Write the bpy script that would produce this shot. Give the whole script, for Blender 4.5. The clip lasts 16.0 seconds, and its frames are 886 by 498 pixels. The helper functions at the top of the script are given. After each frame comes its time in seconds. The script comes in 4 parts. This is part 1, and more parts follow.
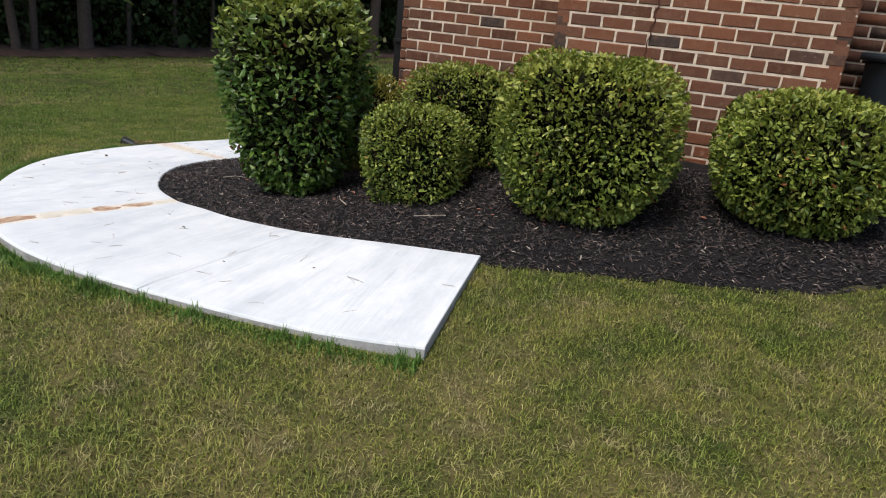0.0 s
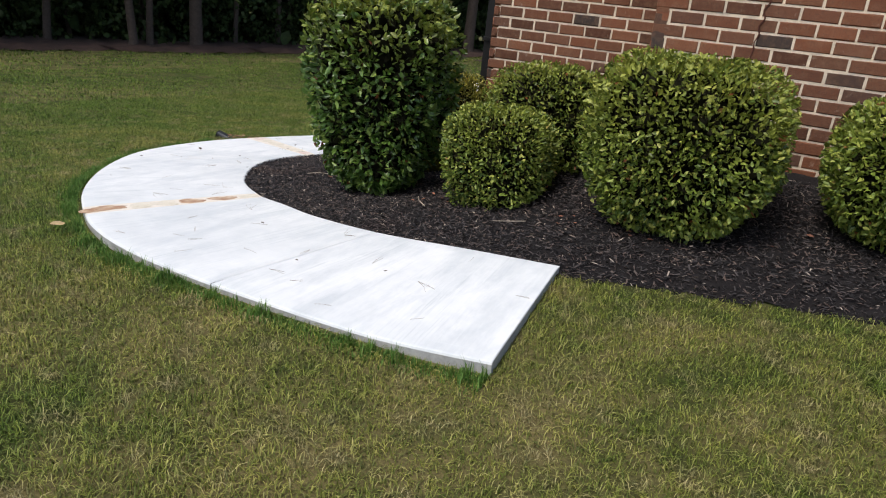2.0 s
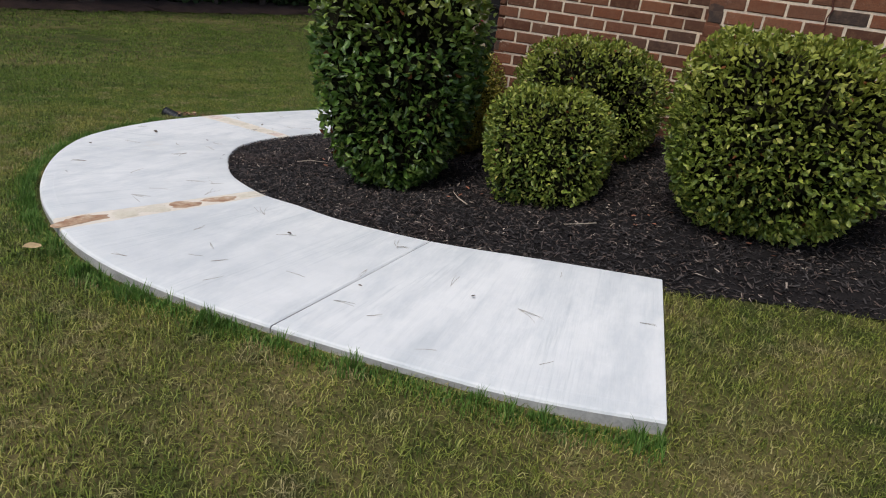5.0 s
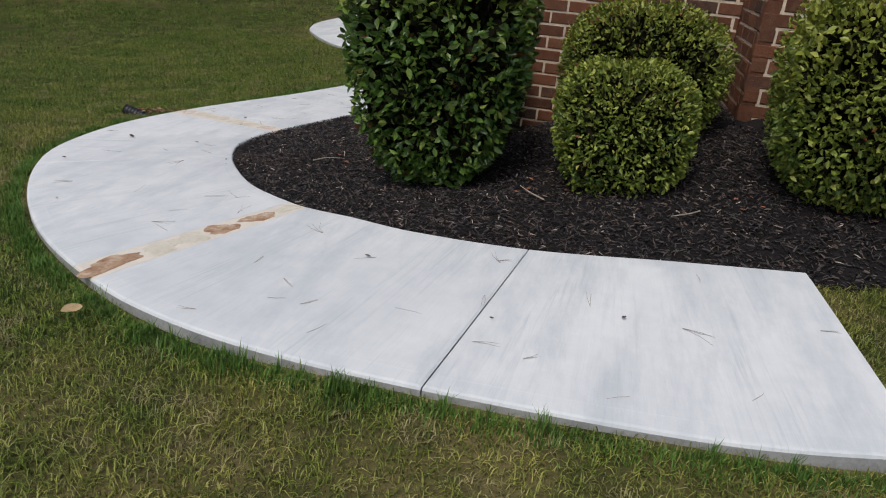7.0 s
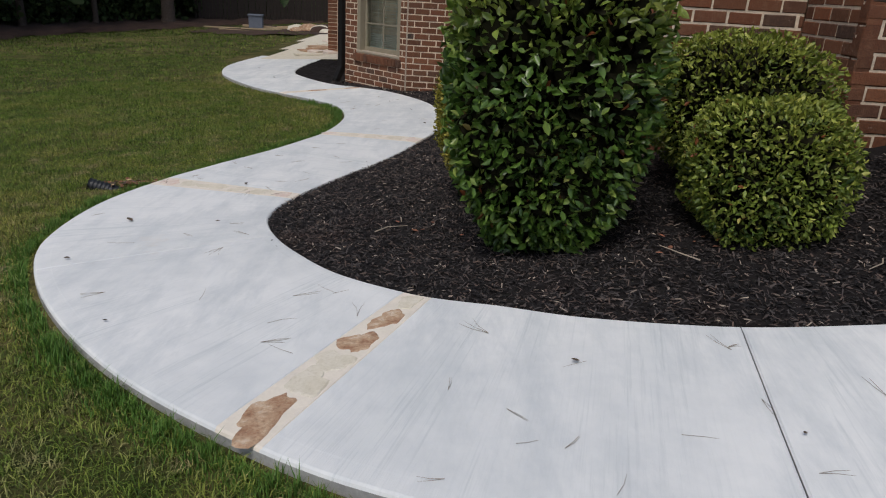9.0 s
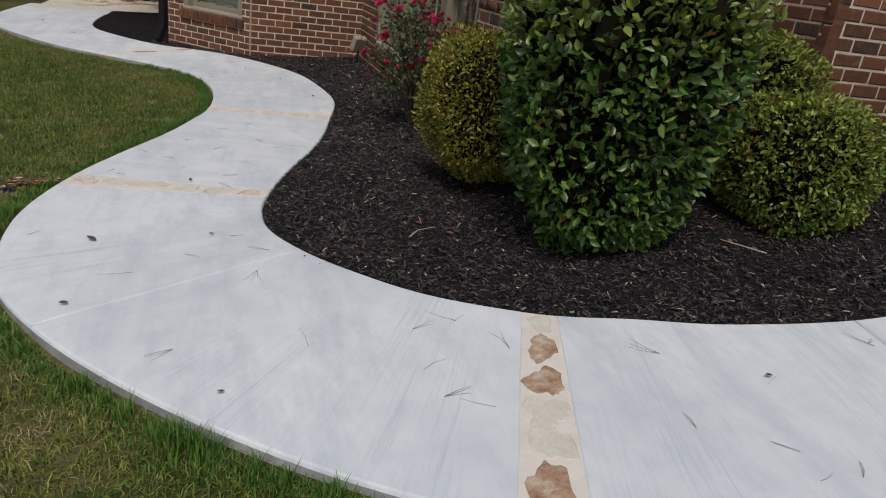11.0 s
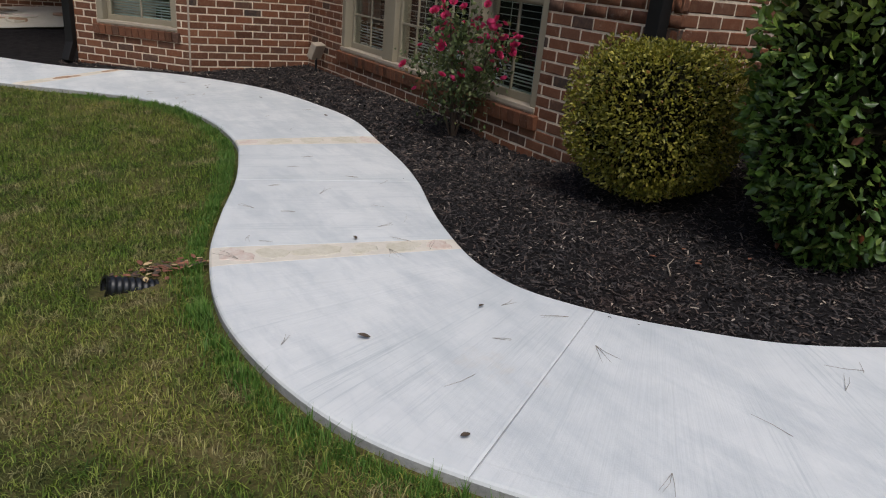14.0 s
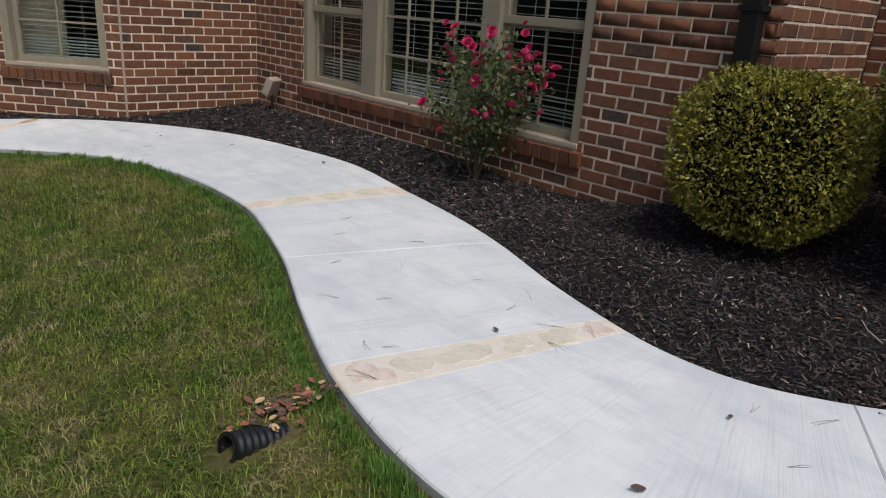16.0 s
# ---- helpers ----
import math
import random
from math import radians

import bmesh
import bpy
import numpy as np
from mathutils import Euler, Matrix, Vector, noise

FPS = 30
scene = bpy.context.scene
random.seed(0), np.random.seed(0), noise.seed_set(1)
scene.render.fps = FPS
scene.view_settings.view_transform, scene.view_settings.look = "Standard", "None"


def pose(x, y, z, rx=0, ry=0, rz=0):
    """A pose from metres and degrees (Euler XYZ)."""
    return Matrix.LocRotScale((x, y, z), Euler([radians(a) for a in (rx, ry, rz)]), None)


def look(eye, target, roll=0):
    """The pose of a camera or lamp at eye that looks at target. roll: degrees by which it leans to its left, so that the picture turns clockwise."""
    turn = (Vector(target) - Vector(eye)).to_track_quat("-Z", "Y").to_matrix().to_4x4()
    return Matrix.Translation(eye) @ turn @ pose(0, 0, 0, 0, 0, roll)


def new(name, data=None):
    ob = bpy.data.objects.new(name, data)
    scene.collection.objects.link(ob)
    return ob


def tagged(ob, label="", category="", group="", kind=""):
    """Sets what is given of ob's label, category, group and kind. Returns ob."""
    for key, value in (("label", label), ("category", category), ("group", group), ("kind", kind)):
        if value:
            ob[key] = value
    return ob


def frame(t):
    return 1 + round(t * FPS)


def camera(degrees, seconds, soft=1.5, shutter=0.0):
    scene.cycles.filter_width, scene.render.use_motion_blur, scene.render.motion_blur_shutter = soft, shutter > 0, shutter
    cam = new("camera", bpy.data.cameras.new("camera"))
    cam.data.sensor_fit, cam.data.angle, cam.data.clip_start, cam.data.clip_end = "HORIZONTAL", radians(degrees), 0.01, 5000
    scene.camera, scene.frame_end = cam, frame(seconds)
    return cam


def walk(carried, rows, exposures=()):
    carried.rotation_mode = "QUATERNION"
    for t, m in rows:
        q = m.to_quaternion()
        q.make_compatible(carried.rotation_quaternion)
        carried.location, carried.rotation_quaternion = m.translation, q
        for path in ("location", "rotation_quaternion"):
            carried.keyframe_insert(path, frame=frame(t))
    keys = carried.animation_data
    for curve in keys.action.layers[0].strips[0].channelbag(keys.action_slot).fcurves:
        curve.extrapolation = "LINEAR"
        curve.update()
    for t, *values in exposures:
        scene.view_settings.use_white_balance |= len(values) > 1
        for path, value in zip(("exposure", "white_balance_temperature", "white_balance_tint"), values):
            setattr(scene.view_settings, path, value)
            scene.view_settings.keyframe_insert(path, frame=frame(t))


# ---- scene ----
cam = camera(65.3, 16.0, 1.1)
PATH = [
    (0, (1.529, -3.161, 1.178), (0.894, -1.377, 0.533), 6.1),
    (0.5, (1.532, -3.130, 1.173), (0.843, -1.373, 0.510), 6.5),
    (1, (1.555, -3.079, 1.187), (0.796, -1.357, 0.513), 4.3),
    (1.5, (1.573, -3.006, 1.194), (0.756, -1.313, 0.511), 4.9),
    (2, (1.525, -3.004, 1.176), (0.664, -1.330, 0.502), 6.2),
    (2.5, (1.378, -3.086, 1.158), (0.633, -1.341, 0.528), 6.5),
    (3, (1.231, -3.048, 1.158), (0.501, -1.308, 0.496), 4.2),
    (3.5, (1.104, -2.922, 1.179), (0.287, -1.248, 0.450), 3.1),
    (3.7, (1.031, -2.887, 1.146), (0.220, -1.210, 0.418), 5.2),
    (5.8, (0.201, -2.793, 1.094), (-0.320, -1.021, 0.326), 6.4),
    (6, (0.115, -2.778, 1.087), (-0.395, -1.022, 0.278), 6.2),
    (6.5, (-0.096, -2.625, 1.086), (-0.531, -0.844, 0.287), 5.5),
    (7, (-0.340, -2.567, 1.048), (-0.694, -0.772, 0.240), 5.3),
    (7.5, (-0.608, -2.518, 1.043), (-0.864, -0.716, 0.212), 4.5),
    (8, (-0.909, -2.392, 1.029), (-1.106, -0.532, 0.320), 6.1),
    (8.5, (-1.235, -2.311, 1.007), (-1.159, -0.429, 0.332), 8.3),
    (9, (-1.538, -2.122, 0.968), (-1.568, -0.251, 0.263), 3.5),
    (9.2, (-1.655, -2.069, 0.983), (-1.687, -0.196, 0.282), 3.0),
    (11.3, (-2.948, -1.522, 0.945), (-2.265, 0.198, 0.188), 7.6),
    (11.5, (-3.024, -1.453, 0.944), (-2.347, 0.278, 0.205), 6.4),
    (12, (-3.309, -1.268, 0.928), (-2.600, 0.481, 0.267), 4.6),
    (12.5, (-3.605, -1.119, 0.913), (-2.715, 0.526, 0.204), 5.5),
    (13, (-3.819, -0.878, 0.882), (-2.905, 0.772, 0.218), 2.1),
    (13.5, (-4.037, -0.675, 0.862), (-3.011, 0.895, 0.168), 5.8),
    (14, (-4.264, -0.460, 0.860), (-3.227, 1.084, 0.123), 5.6),
    (14.5, (-4.406, -0.134, 0.848), (-3.352, 1.415, 0.149), 3.9),
    (15, (-4.595, 0.127, 0.860), (-3.375, 1.560, 0.186), 4.6),
    (15.5, (-4.652, 0.468, 0.838), (-3.400, 1.876, 0.166), 3.1),
    (16, (-4.719, 0.694, 0.827), (-3.422, 2.063, 0.161), 4.1),
]
walk(cam, [(t, look(eye, target, roll)) for t, eye, target, roll in PATH], [(0.0, 0.3), (2.0, 0.3), (3.5, 0.18), (4.8, -0.03), (6.0, -0.18), (9.0, -0.36), (11.5, -0.42), (12.5, -0.36), (14.0, -0.3), (16.0, -0.16)])

# ---------------------------------------------------------------- light
world = bpy.data.worlds.new("sky")
scene.world = world
world.use_nodes = True
wt = world.node_tree
sky = wt.nodes.new("ShaderNodeTexSky")
sky.sky_type = "NISHITA"
sky.sun_disc = False
sky.sun_elevation = radians(60)
sky.sun_rotation = radians(202)
sky.air_density, sky.dust_density, sky.ozone_density = 1.0, 3.0, 1.0
wt.nodes["Background"].inputs[1].default_value = 0.135
wt.links.new(sky.outputs[0], wt.nodes["Background"].inputs[0])
sun = new("sun", bpy.data.lights.new("sun", "SUN"))
sun.data.energy, sun.data.angle, sun.data.color = 1.9, radians(22), (1.0, 0.965, 0.91)
sun.matrix_world = look((-2.6, -6.4, 12.0), (0, 0, 0))


# ---------------------------------------------------------------- the lie of the land
def ease(a, b, x):
    u = min(1.0, max(0.0, (x - a) / (b - a)))
    return u * u * (3 - 2 * u)


def land(x, y):
    """Height of the walk and of the beds: a lot that falls to the west and north, mounded against the house."""
    far = y if y < 5 else 5 + 1.5 * math.tanh((y - 5) / 1.5)
    z = 0.0578 * max(x, -30.0) -0.0317 * max(far, -12.0) -0.0837
    z += min(0.13, max(0.0, 0.048 * (x + 1.7))) * (min(0.3, max(-1.6, y)) + 0.35)
    z += max(0.0, min(y, 1.6) - 0.2) * min(0.285, max(0.0, 0.19 + (0.13 if x < 0 else 0.085) * x)) * (1 - ease(2.4, 3.4, y)) * (1 - ease(4, 7, x))
    return z - 0.11 * math.exp(-(((x + 0.98) / 0.6) ** 2) - ((y - 3.5) / 1.1) ** 2)


LAWN_DROP, BED_DROP = 0.044, 0.015
rng = np.random.default_rng(7)


# ---------------------------------------------------------------- materials
def material(name, rough=0.8, metal=0.0, spec=0.5):
    m = bpy.data.materials.new(name)
    m.use_nodes = True
    p = m.node_tree.nodes["Principled BSDF"]
    p.inputs["Roughness"].default_value = rough
    p.inputs["Metallic"].default_value = metal
    p.inputs["Specular IOR Level"].default_value = spec
    return m, m.node_tree, p


def node(t, kind, **values):
    n = t.nodes.new(kind)
    for k, v in values.items():
        n.inputs[k.replace("_", " ")].default_value = v
    return n


def ramp(t, fac, stops):
    n = t.nodes.new("ShaderNodeValToRGB")
    els = n.color_ramp.elements
    while len(els) < len(stops):
        els.new(0.5)
    for e, (pos, col) in zip(els, stops):
        e.position, e.color = pos, (*col, 1)
    t.links.new(fac, n.inputs[0])
    return n.outputs[0]


def noise_fac(t, scale, detail=4.0, rough=0.6, stretch=None, where="Object"):
    co = t.nodes.new("ShaderNodeTexCoord").outputs[where]
    if stretch:
        mp = t.nodes.new("ShaderNodeMapping")
        mp.inputs["Scale"].default_value = stretch[:3]
        if len(stretch) > 3:
            mp.inputs["Rotation"].default_value = (0, 0, stretch[3])
        t.links.new(co, mp.inputs[0])
        co = mp.outputs[0]
    n = node(t, "ShaderNodeTexNoise", Scale=scale, Detail=detail, Roughness=rough)
    t.links.new(co, n.inputs["Vector"])
    return n.outputs["Fac"]


def mixed(t, fac, a, b, kind="MIX"):
    n = t.nodes.new("ShaderNodeMix")
    n.data_type, n.blend_type = "RGBA", kind
    for sock, v in ((n.inputs[0], fac), (n.inputs[6], a), (n.inputs[7], b)):
        if isinstance(v, (int, float)):
            sock.default_value = v
        elif isinstance(v, tuple):
            sock.default_value = (*v, 1)
        else:
            t.links.new(v, sock)
    return n.outputs[2]


def bump(t, p, fac, strength, distance):
    b = node(t, "ShaderNodeBump", Strength=strength, Distance=distance)
    t.links.new(fac, b.inputs["Height"])
    t.links.new(b.outputs[0], p.inputs["Normal"])


def simple(name, col, rough=0.7, metal=0.0, var=0.15, scale=8.0, bumpy=0.15, spec=0.5):
    m, t, p = material(name, rough, metal, spec)
    f1 = noise_fac(t, scale)
    dark = tuple(c * (1 - var) for c in col)
    light = tuple(min(1, c * (1 + var)) for c in col)
    c1 = ramp(t, f1, [(0.3, dark), (0.7, light)])
    f2 = noise_fac(t, scale * 9)
    t.links.new(mixed(t, 0.35, c1, ramp(t, f2, [(0.3, dark), (0.75, light)])), p.inputs["Base Color"])
    bump(t, p, f2, bumpy, 0.004)
    return m


def brick_material():
    m, t, p = material("fired_brick", 0.88, spec=0.25)
    info = t.nodes.new("ShaderNodeObjectInfo").outputs["Random"]
    isl = t.nodes.new("ShaderNodeNewGeometry").outputs["Random Per Island"]
    add = t.nodes.new("ShaderNodeMath")
    add.operation = "ADD"
    t.links.new(info, add.inputs[0])
    t.links.new(isl, add.inputs[1])
    fr = t.nodes.new("ShaderNodeMath")
    fr.operation = "FRACT"
    t.links.new(add.outputs[0], fr.inputs[0])
    base = ramp(t, fr.outputs[0], [(0.0, (0.092, 0.039, 0.022)), (0.16, (0.178, 0.068, 0.036)), (0.34, (0.120, 0.052, 0.030)), (0.5, (0.215, 0.079, 0.039)),
                                   (0.64, (0.146, 0.066, 0.038)), (0.78, (0.235, 0.095, 0.049)), (0.88, (0.053, 0.041, 0.035)), (1.0, (0.239, 0.088, 0.043))])
    co = t.nodes.new("ShaderNodeTexCoord").outputs["Object"]
    off = t.nodes.new("ShaderNodeVectorMath")
    off.operation = "MULTIPLY_ADD"
    t.links.new(info, off.inputs[0])
    off.inputs[1].default_value = (31.0, 17.0, 43.0)
    t.links.new(co, off.inputs[2])
    facs = []
    for sc, de, ro in ((22, 6, 0.7), (150, 3, 0.6)):
        nn = node(t, "ShaderNodeTexNoise", Scale=sc, Detail=de, Roughness=ro)
        t.links.new(off.outputs[0], nn.inputs["Vector"])
        facs.append(nn.outputs["Fac"])
    n1, n2 = facs
    c = mixed(t, ramp(t, n1, [(0.45, (0, 0, 0)), (0.8, (0.5, 0.5, 0.5))]), base, (0.27, 0.155, 0.095))
    c = mixed(t, ramp(t, n2, [(0.3, (0.45, 0.45, 0.45)), (0.5, (0, 0, 0))]), c, (0.05, 0.035, 0.032))
    # pale mortar smeared over the faces
    ns = node(t, "ShaderNodeTexNoise", Scale=13, Detail=7, Roughness=0.78)
    t.links.new(off.outputs[0], ns.inputs["Vector"])
    c = mixed(t, ramp(t, ns.outputs["Fac"], [(0.60, (0, 0, 0)), (0.74, (0.5, 0.5, 0.5))]), c, (0.50, 0.42, 0.34))
    t.links.new(c, p.inputs["Base Color"])
    bump(t, p, n2, 0.7, 0.006)
    return m


def concrete_material():
    m, t, p = material("broomed_concrete", 0.85, spec=0.3)
    big = noise_fac(t, 0.9, 5, 0.6)
    mid_ = noise_fac(t, 6, 6, 0.65)
    broom = noise_fac(t, 9, 4, 0.7, (7, 0.22, 1), "UV")
    swept = noise_fac(t, 2.2, 4, 0.65, (1.6, 0.3, 1), "UV")
    fine = noise_fac(t, 220, 2, 0.5)
    c = ramp(t, big, [(0.34, (0.58, 0.61, 0.625)), (0.6, (0.74, 0.755, 0.755))])
    smear = noise_fac(t, 1.7, 6, 0.7, (2.6, 0.6, 1, 0.5))
    c = mixed(t, ramp(t, smear, [(0.40, (0.8, 0.8, 0.8)), (0.55, (0, 0, 0))]), c, (0.50, 0.54, 0.565))
    c = mixed(t, 0.35, c, ramp(t, mid_, [(0.28, (0.55, 0.57, 0.585)), (0.6, (0.78, 0.78, 0.77))]))
    # crosswise broom marks, worn away in places
    marks = mixed(t, 1.0, ramp(t, broom, [(0.36, (0.85, 0.85, 0.85)), (0.5, (0, 0, 0))]), ramp(t, swept, [(0.46, (0.06, 0.06, 0.06)), (0.68, (0.9, 0.9, 0.9))]), "MULTIPLY")
    c = mixed(t, marks, c, (0.46, 0.495, 0.515))
    c = mixed(t, ramp(t, swept, [(0.5, (0, 0, 0)), (0.75, (0.35, 0.35, 0.35))]), c, (0.56, 0.6, 0.61))
    rust = noise_fac(t, 1.6, 6, 0.7)
    c = mixed(t, ramp(t, rust, [(0.68, (0, 0, 0)), (0.8, (0.35, 0.35, 0.35))]), c, (0.62, 0.53, 0.42))
    t.links.new(c, p.inputs["Base Color"])
    h = t.nodes.new("ShaderNodeMath")
    h.operation = "MULTIPLY_ADD"
    h.inputs[1].default_value = 0.25
    t.links.new(fine, h.inputs[0])
    t.links.new(broom, h.inputs[2])
    bump(t, p, h.outputs[0], 0.5, 0.005)
    return m


def leaf_material(name, stops, dead, rough=0.45, gloss=0.4, pale_top=None):
    m, t, p = material(name, rough, spec=gloss)
    isl = t.nodes.new("ShaderNodeNewGeometry").outputs["Random Per Island"]
    c = ramp(t, isl, stops)
    tip = t.nodes.new("ShaderNodeSeparateXYZ")
    t.links.new(t.nodes.new("ShaderNodeTexCoord").outputs["Object"], tip.inputs[0])
    patch = noise_fac(t, 5, 3)
    c = mixed(t, ramp(t, patch, [(0.42, (0, 0, 0)), (0.7, (0.45, 0.45, 0.45))]), c, tuple(min(1, v * 1.5) for v in stops[-2][1]))
    if pale_top:
        # patches of paler yellow-green, more of them towards the top
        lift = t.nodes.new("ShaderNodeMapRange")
        lift.inputs[1].default_value, lift.inputs[2].default_value = pale_top
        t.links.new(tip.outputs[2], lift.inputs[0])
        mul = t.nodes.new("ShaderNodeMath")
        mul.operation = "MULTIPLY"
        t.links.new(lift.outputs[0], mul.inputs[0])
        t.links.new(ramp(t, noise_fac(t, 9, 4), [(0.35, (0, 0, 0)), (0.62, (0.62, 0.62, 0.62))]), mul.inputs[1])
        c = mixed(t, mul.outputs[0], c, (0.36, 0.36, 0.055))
    if dead:
        c = mixed(t, ramp(t, isl, [(0.989, (0, 0, 0)), (0.991, (1, 1, 1))]), c, dead)
    t.links.new(c, p.inputs["Base Color"])
    tr = t.nodes.new("ShaderNodeBsdfTranslucent")
    t.links.new(c, tr.inputs[0])
    mx = t.nodes.new("ShaderNodeMixShader")
    mx.inputs[0].default_value = 0.12
    t.links.new(p.outputs[0], mx.inputs[1])
    t.links.new(tr.outputs[0], mx.inputs[2])
    t.links.new(mx.outputs[0], t.nodes["Material Output"].inputs[0])
    return m


def grass_material():
    m, t, p = material("lawn_grass", 0.6, spec=0.25)
    isl = t.nodes.new("ShaderNodeNewGeometry").outputs["Random Per Island"]
    green = ramp(t, isl, [(0.0, (0.014, 0.042, 0.004)), (0.5, (0.064, 0.142, 0.010)), (0.9, (0.145, 0.23, 0.024)), (1.0, (0.20, 0.25, 0.045))])
    dry = ramp(t, isl, [(0.0, (0.075, 0.095, 0.012)), (0.5, (0.235, 0.235, 0.042)), (0.9, (0.39, 0.35, 0.10)), (1.0, (0.48, 0.42, 0.18))])
    p1 = noise_fac(t, 2.4, 5, 0.62)
    p2 = noise_fac(t, 0.35, 3, 0.5)
    add = t.nodes.new("ShaderNodeMath")
    add.operation = "MULTIPLY_ADD"
    add.inputs[1].default_value = 0.55
    t.links.new(p2, add.inputs[0])
    t.links.new(p1, add.inputs[2])
    # the turf is lusher away from the walk's end
    sep = t.nodes.new("ShaderNodeSeparateXYZ")
    t.links.new(t.nodes.new("ShaderNodeTexCoord").outputs["Object"], sep.inputs[0])
    lush = t.nodes.new("ShaderNodeMapRange")
    for key, val in ((1, -9.0), (2, 1.0), (3, -0.22), (4, 0.08)):
        lush.inputs[key].default_value = val
    t.links.new(sep.outputs[0], lush.inputs[0])
    tot = t.nodes.new("ShaderNodeMath")
    tot.operation = "ADD"
    t.links.new(add.outputs[0], tot.inputs[0])
    t.links.new(lush.outputs[0], tot.inputs[1])
    c = mixed(t, ramp(t, tot.outputs[0], [(0.60, (0.15, 0.15, 0.15)), (0.98, (0.9, 0.9, 0.9))]), green, dry)
    # straw-pale spots where the turf has died back
    spots = noise_fac(t, 5.5, 4, 0.68)
    straw = ramp(t, isl, [(0.0, (0.16, 0.13, 0.06)), (1.0, (0.44, 0.36, 0.19))])
    near = t.nodes.new("ShaderNodeMapRange")
    for key, val in ((1, -9.0), (2, -5.0)):
        near.inputs[key].default_value = val
    t.links.new(sep.outputs[0], near.inputs[0])
    patchy = t.nodes.new("ShaderNodeMath")
    patchy.operation = "MULTIPLY"
    t.links.new(near.outputs[0], patchy.inputs[0])
    t.links.new(ramp(t, spots, [(0.53, (0, 0, 0)), (0.67, (0.85, 0.85, 0.85))]), patchy.inputs[1])
    c = mixed(t, patchy.outputs[0], c, straw)
    # darker, denser little clumps
    c = mixed(t, ramp(t, noise_fac(t, 17, 4, 0.7), [(0.38, (0.45, 0.45, 0.45)), (0.54, (0, 0, 0))]), c, (0.022, 0.05, 0.007))
    t.links.new(c, p.inputs["Base Color"])
    return m


BRICK = brick_material()
MORTAR = simple("pale_mortar", (0.67, 0.56, 0.43), 0.95, var=0.34, scale=12, bumpy=0.6)
CONCRETE = concrete_material()
EDGEGREY = simple("grey_form_edge", (0.38, 0.38, 0.37), 0.95, var=0.35, scale=9, bumpy=0.6)
GRASS = grass_material()


def soil_material():
    m, t, p = material("lawn_soil", 0.95, spec=0.2)
    p1, p2 = noise_fac(t, 2.4, 5, 0.62), noise_fac(t, 60, 4)
    add = t.nodes.new("ShaderNodeMath")
    add.operation = "MULTIPLY_ADD"
    add.inputs[1].default_value = 0.55
    t.links.new(noise_fac(t, 0.35, 3, 0.5), add.inputs[0])
    t.links.new(p1, add.inputs[2])
    c = mixed(t, ramp(t, add.outputs[0], [(0.66, (0, 0, 0)), (0.95, (1, 1, 1))]), (0.040, 0.052, 0.010), (0.16, 0.13, 0.052))
    t.links.new(mixed(t, ramp(t, p2, [(0.35, (0.5, 0.5, 0.5)), (0.6, (0, 0, 0))]), c, (0.03, 0.03, 0.012)), p.inputs["Base Color"])
    bump(t, p, p2, 0.8, 0.01)
    return m


SOIL = soil_material()
MULCH = simple("black_mulch_bed", (0.013, 0.011, 0.011), 0.95, var=0.5, scale=20, bumpy=1.0, spec=0.2)
BAND = simple("cream_mortar_band", (0.72, 0.66, 0.57), 0.85, var=0.12, scale=9, bumpy=0.3)
TRIM = simple("tan_painted_trim", (0.27, 0.235, 0.17), 0.55, var=0.06, scale=4, bumpy=0.05)
CREAM = simple("cream_sill_paint", (0.38, 0.32, 0.25), 0.6, var=0.12, scale=9, bumpy=0.1)
BLIND = simple("white_blind_slat", (0.50, 0.56, 0.54), 0.5, var=0.05)
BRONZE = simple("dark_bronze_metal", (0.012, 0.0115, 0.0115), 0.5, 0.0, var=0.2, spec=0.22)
PLASTIC = simple("black_plastic", (0.012, 0.013, 0.015), 0.4, var=0.2)
BARK = simple("grey_brown_bark", (0.075, 0.055, 0.043), 0.95, var=0.4, scale=14, bumpy=1.0)
# Near-black colour that carries the shade between the shrubs' outer leaves.
INNERSHADE = simple("inner_twig_shade", (0.020, 0.019, 0.010), 0.95, var=0.5, scale=20, spec=0.1)
TWIG = simple("brown_twig", (0.085, 0.06, 0.042), 0.9, var=0.35, scale=20)
BOXLEAF = leaf_material("holly_leaf", [(0.0, (0.018, 0.045, 0.008)), (0.4, (0.085, 0.14, 0.02)), (0.75, (0.215, 0.265, 0.04)), (1.0, (0.42, 0.42, 0.10))], (0.24, 0.085, 0.03), pale_top=(0.3, 0.75))
TALLLEAF = leaf_material("glossy_leaf", [(0.0, (0.016, 0.036, 0.008)), (0.4, (0.045, 0.098, 0.016)), (0.75, (0.098, 0.175, 0.028)), (1.0, (0.28, 0.34, 0.08))], (0.16, 0.05, 0.02), 0.33, 0.5, pale_top=(0.85, 1.25))
YELLEAF = leaf_material("yellow_leaf", [(0.0, (0.035, 0.048, 0.008)), (0.4, (0.14, 0.145, 0.016)), (0.75, (0.27, 0.24, 0.03)), (1.0, (0.42, 0.36, 0.08))], (0.26, 0.13, 0.04))
ROSELEAF = leaf_material("rose_leaf", [(0.0, (0.03, 0.045, 0.016)), (0.5, (0.062, 0.09, 0.028)), (0.8, (0.11, 0.14, 0.05)), (1.0, (0.15, 0.15, 0.055))], (0.2, 0.1, 0.05))
PETAL = simple("crimson_petal", (0.52, 0.028, 0.12), 0.55, var=0.35, scale=30)
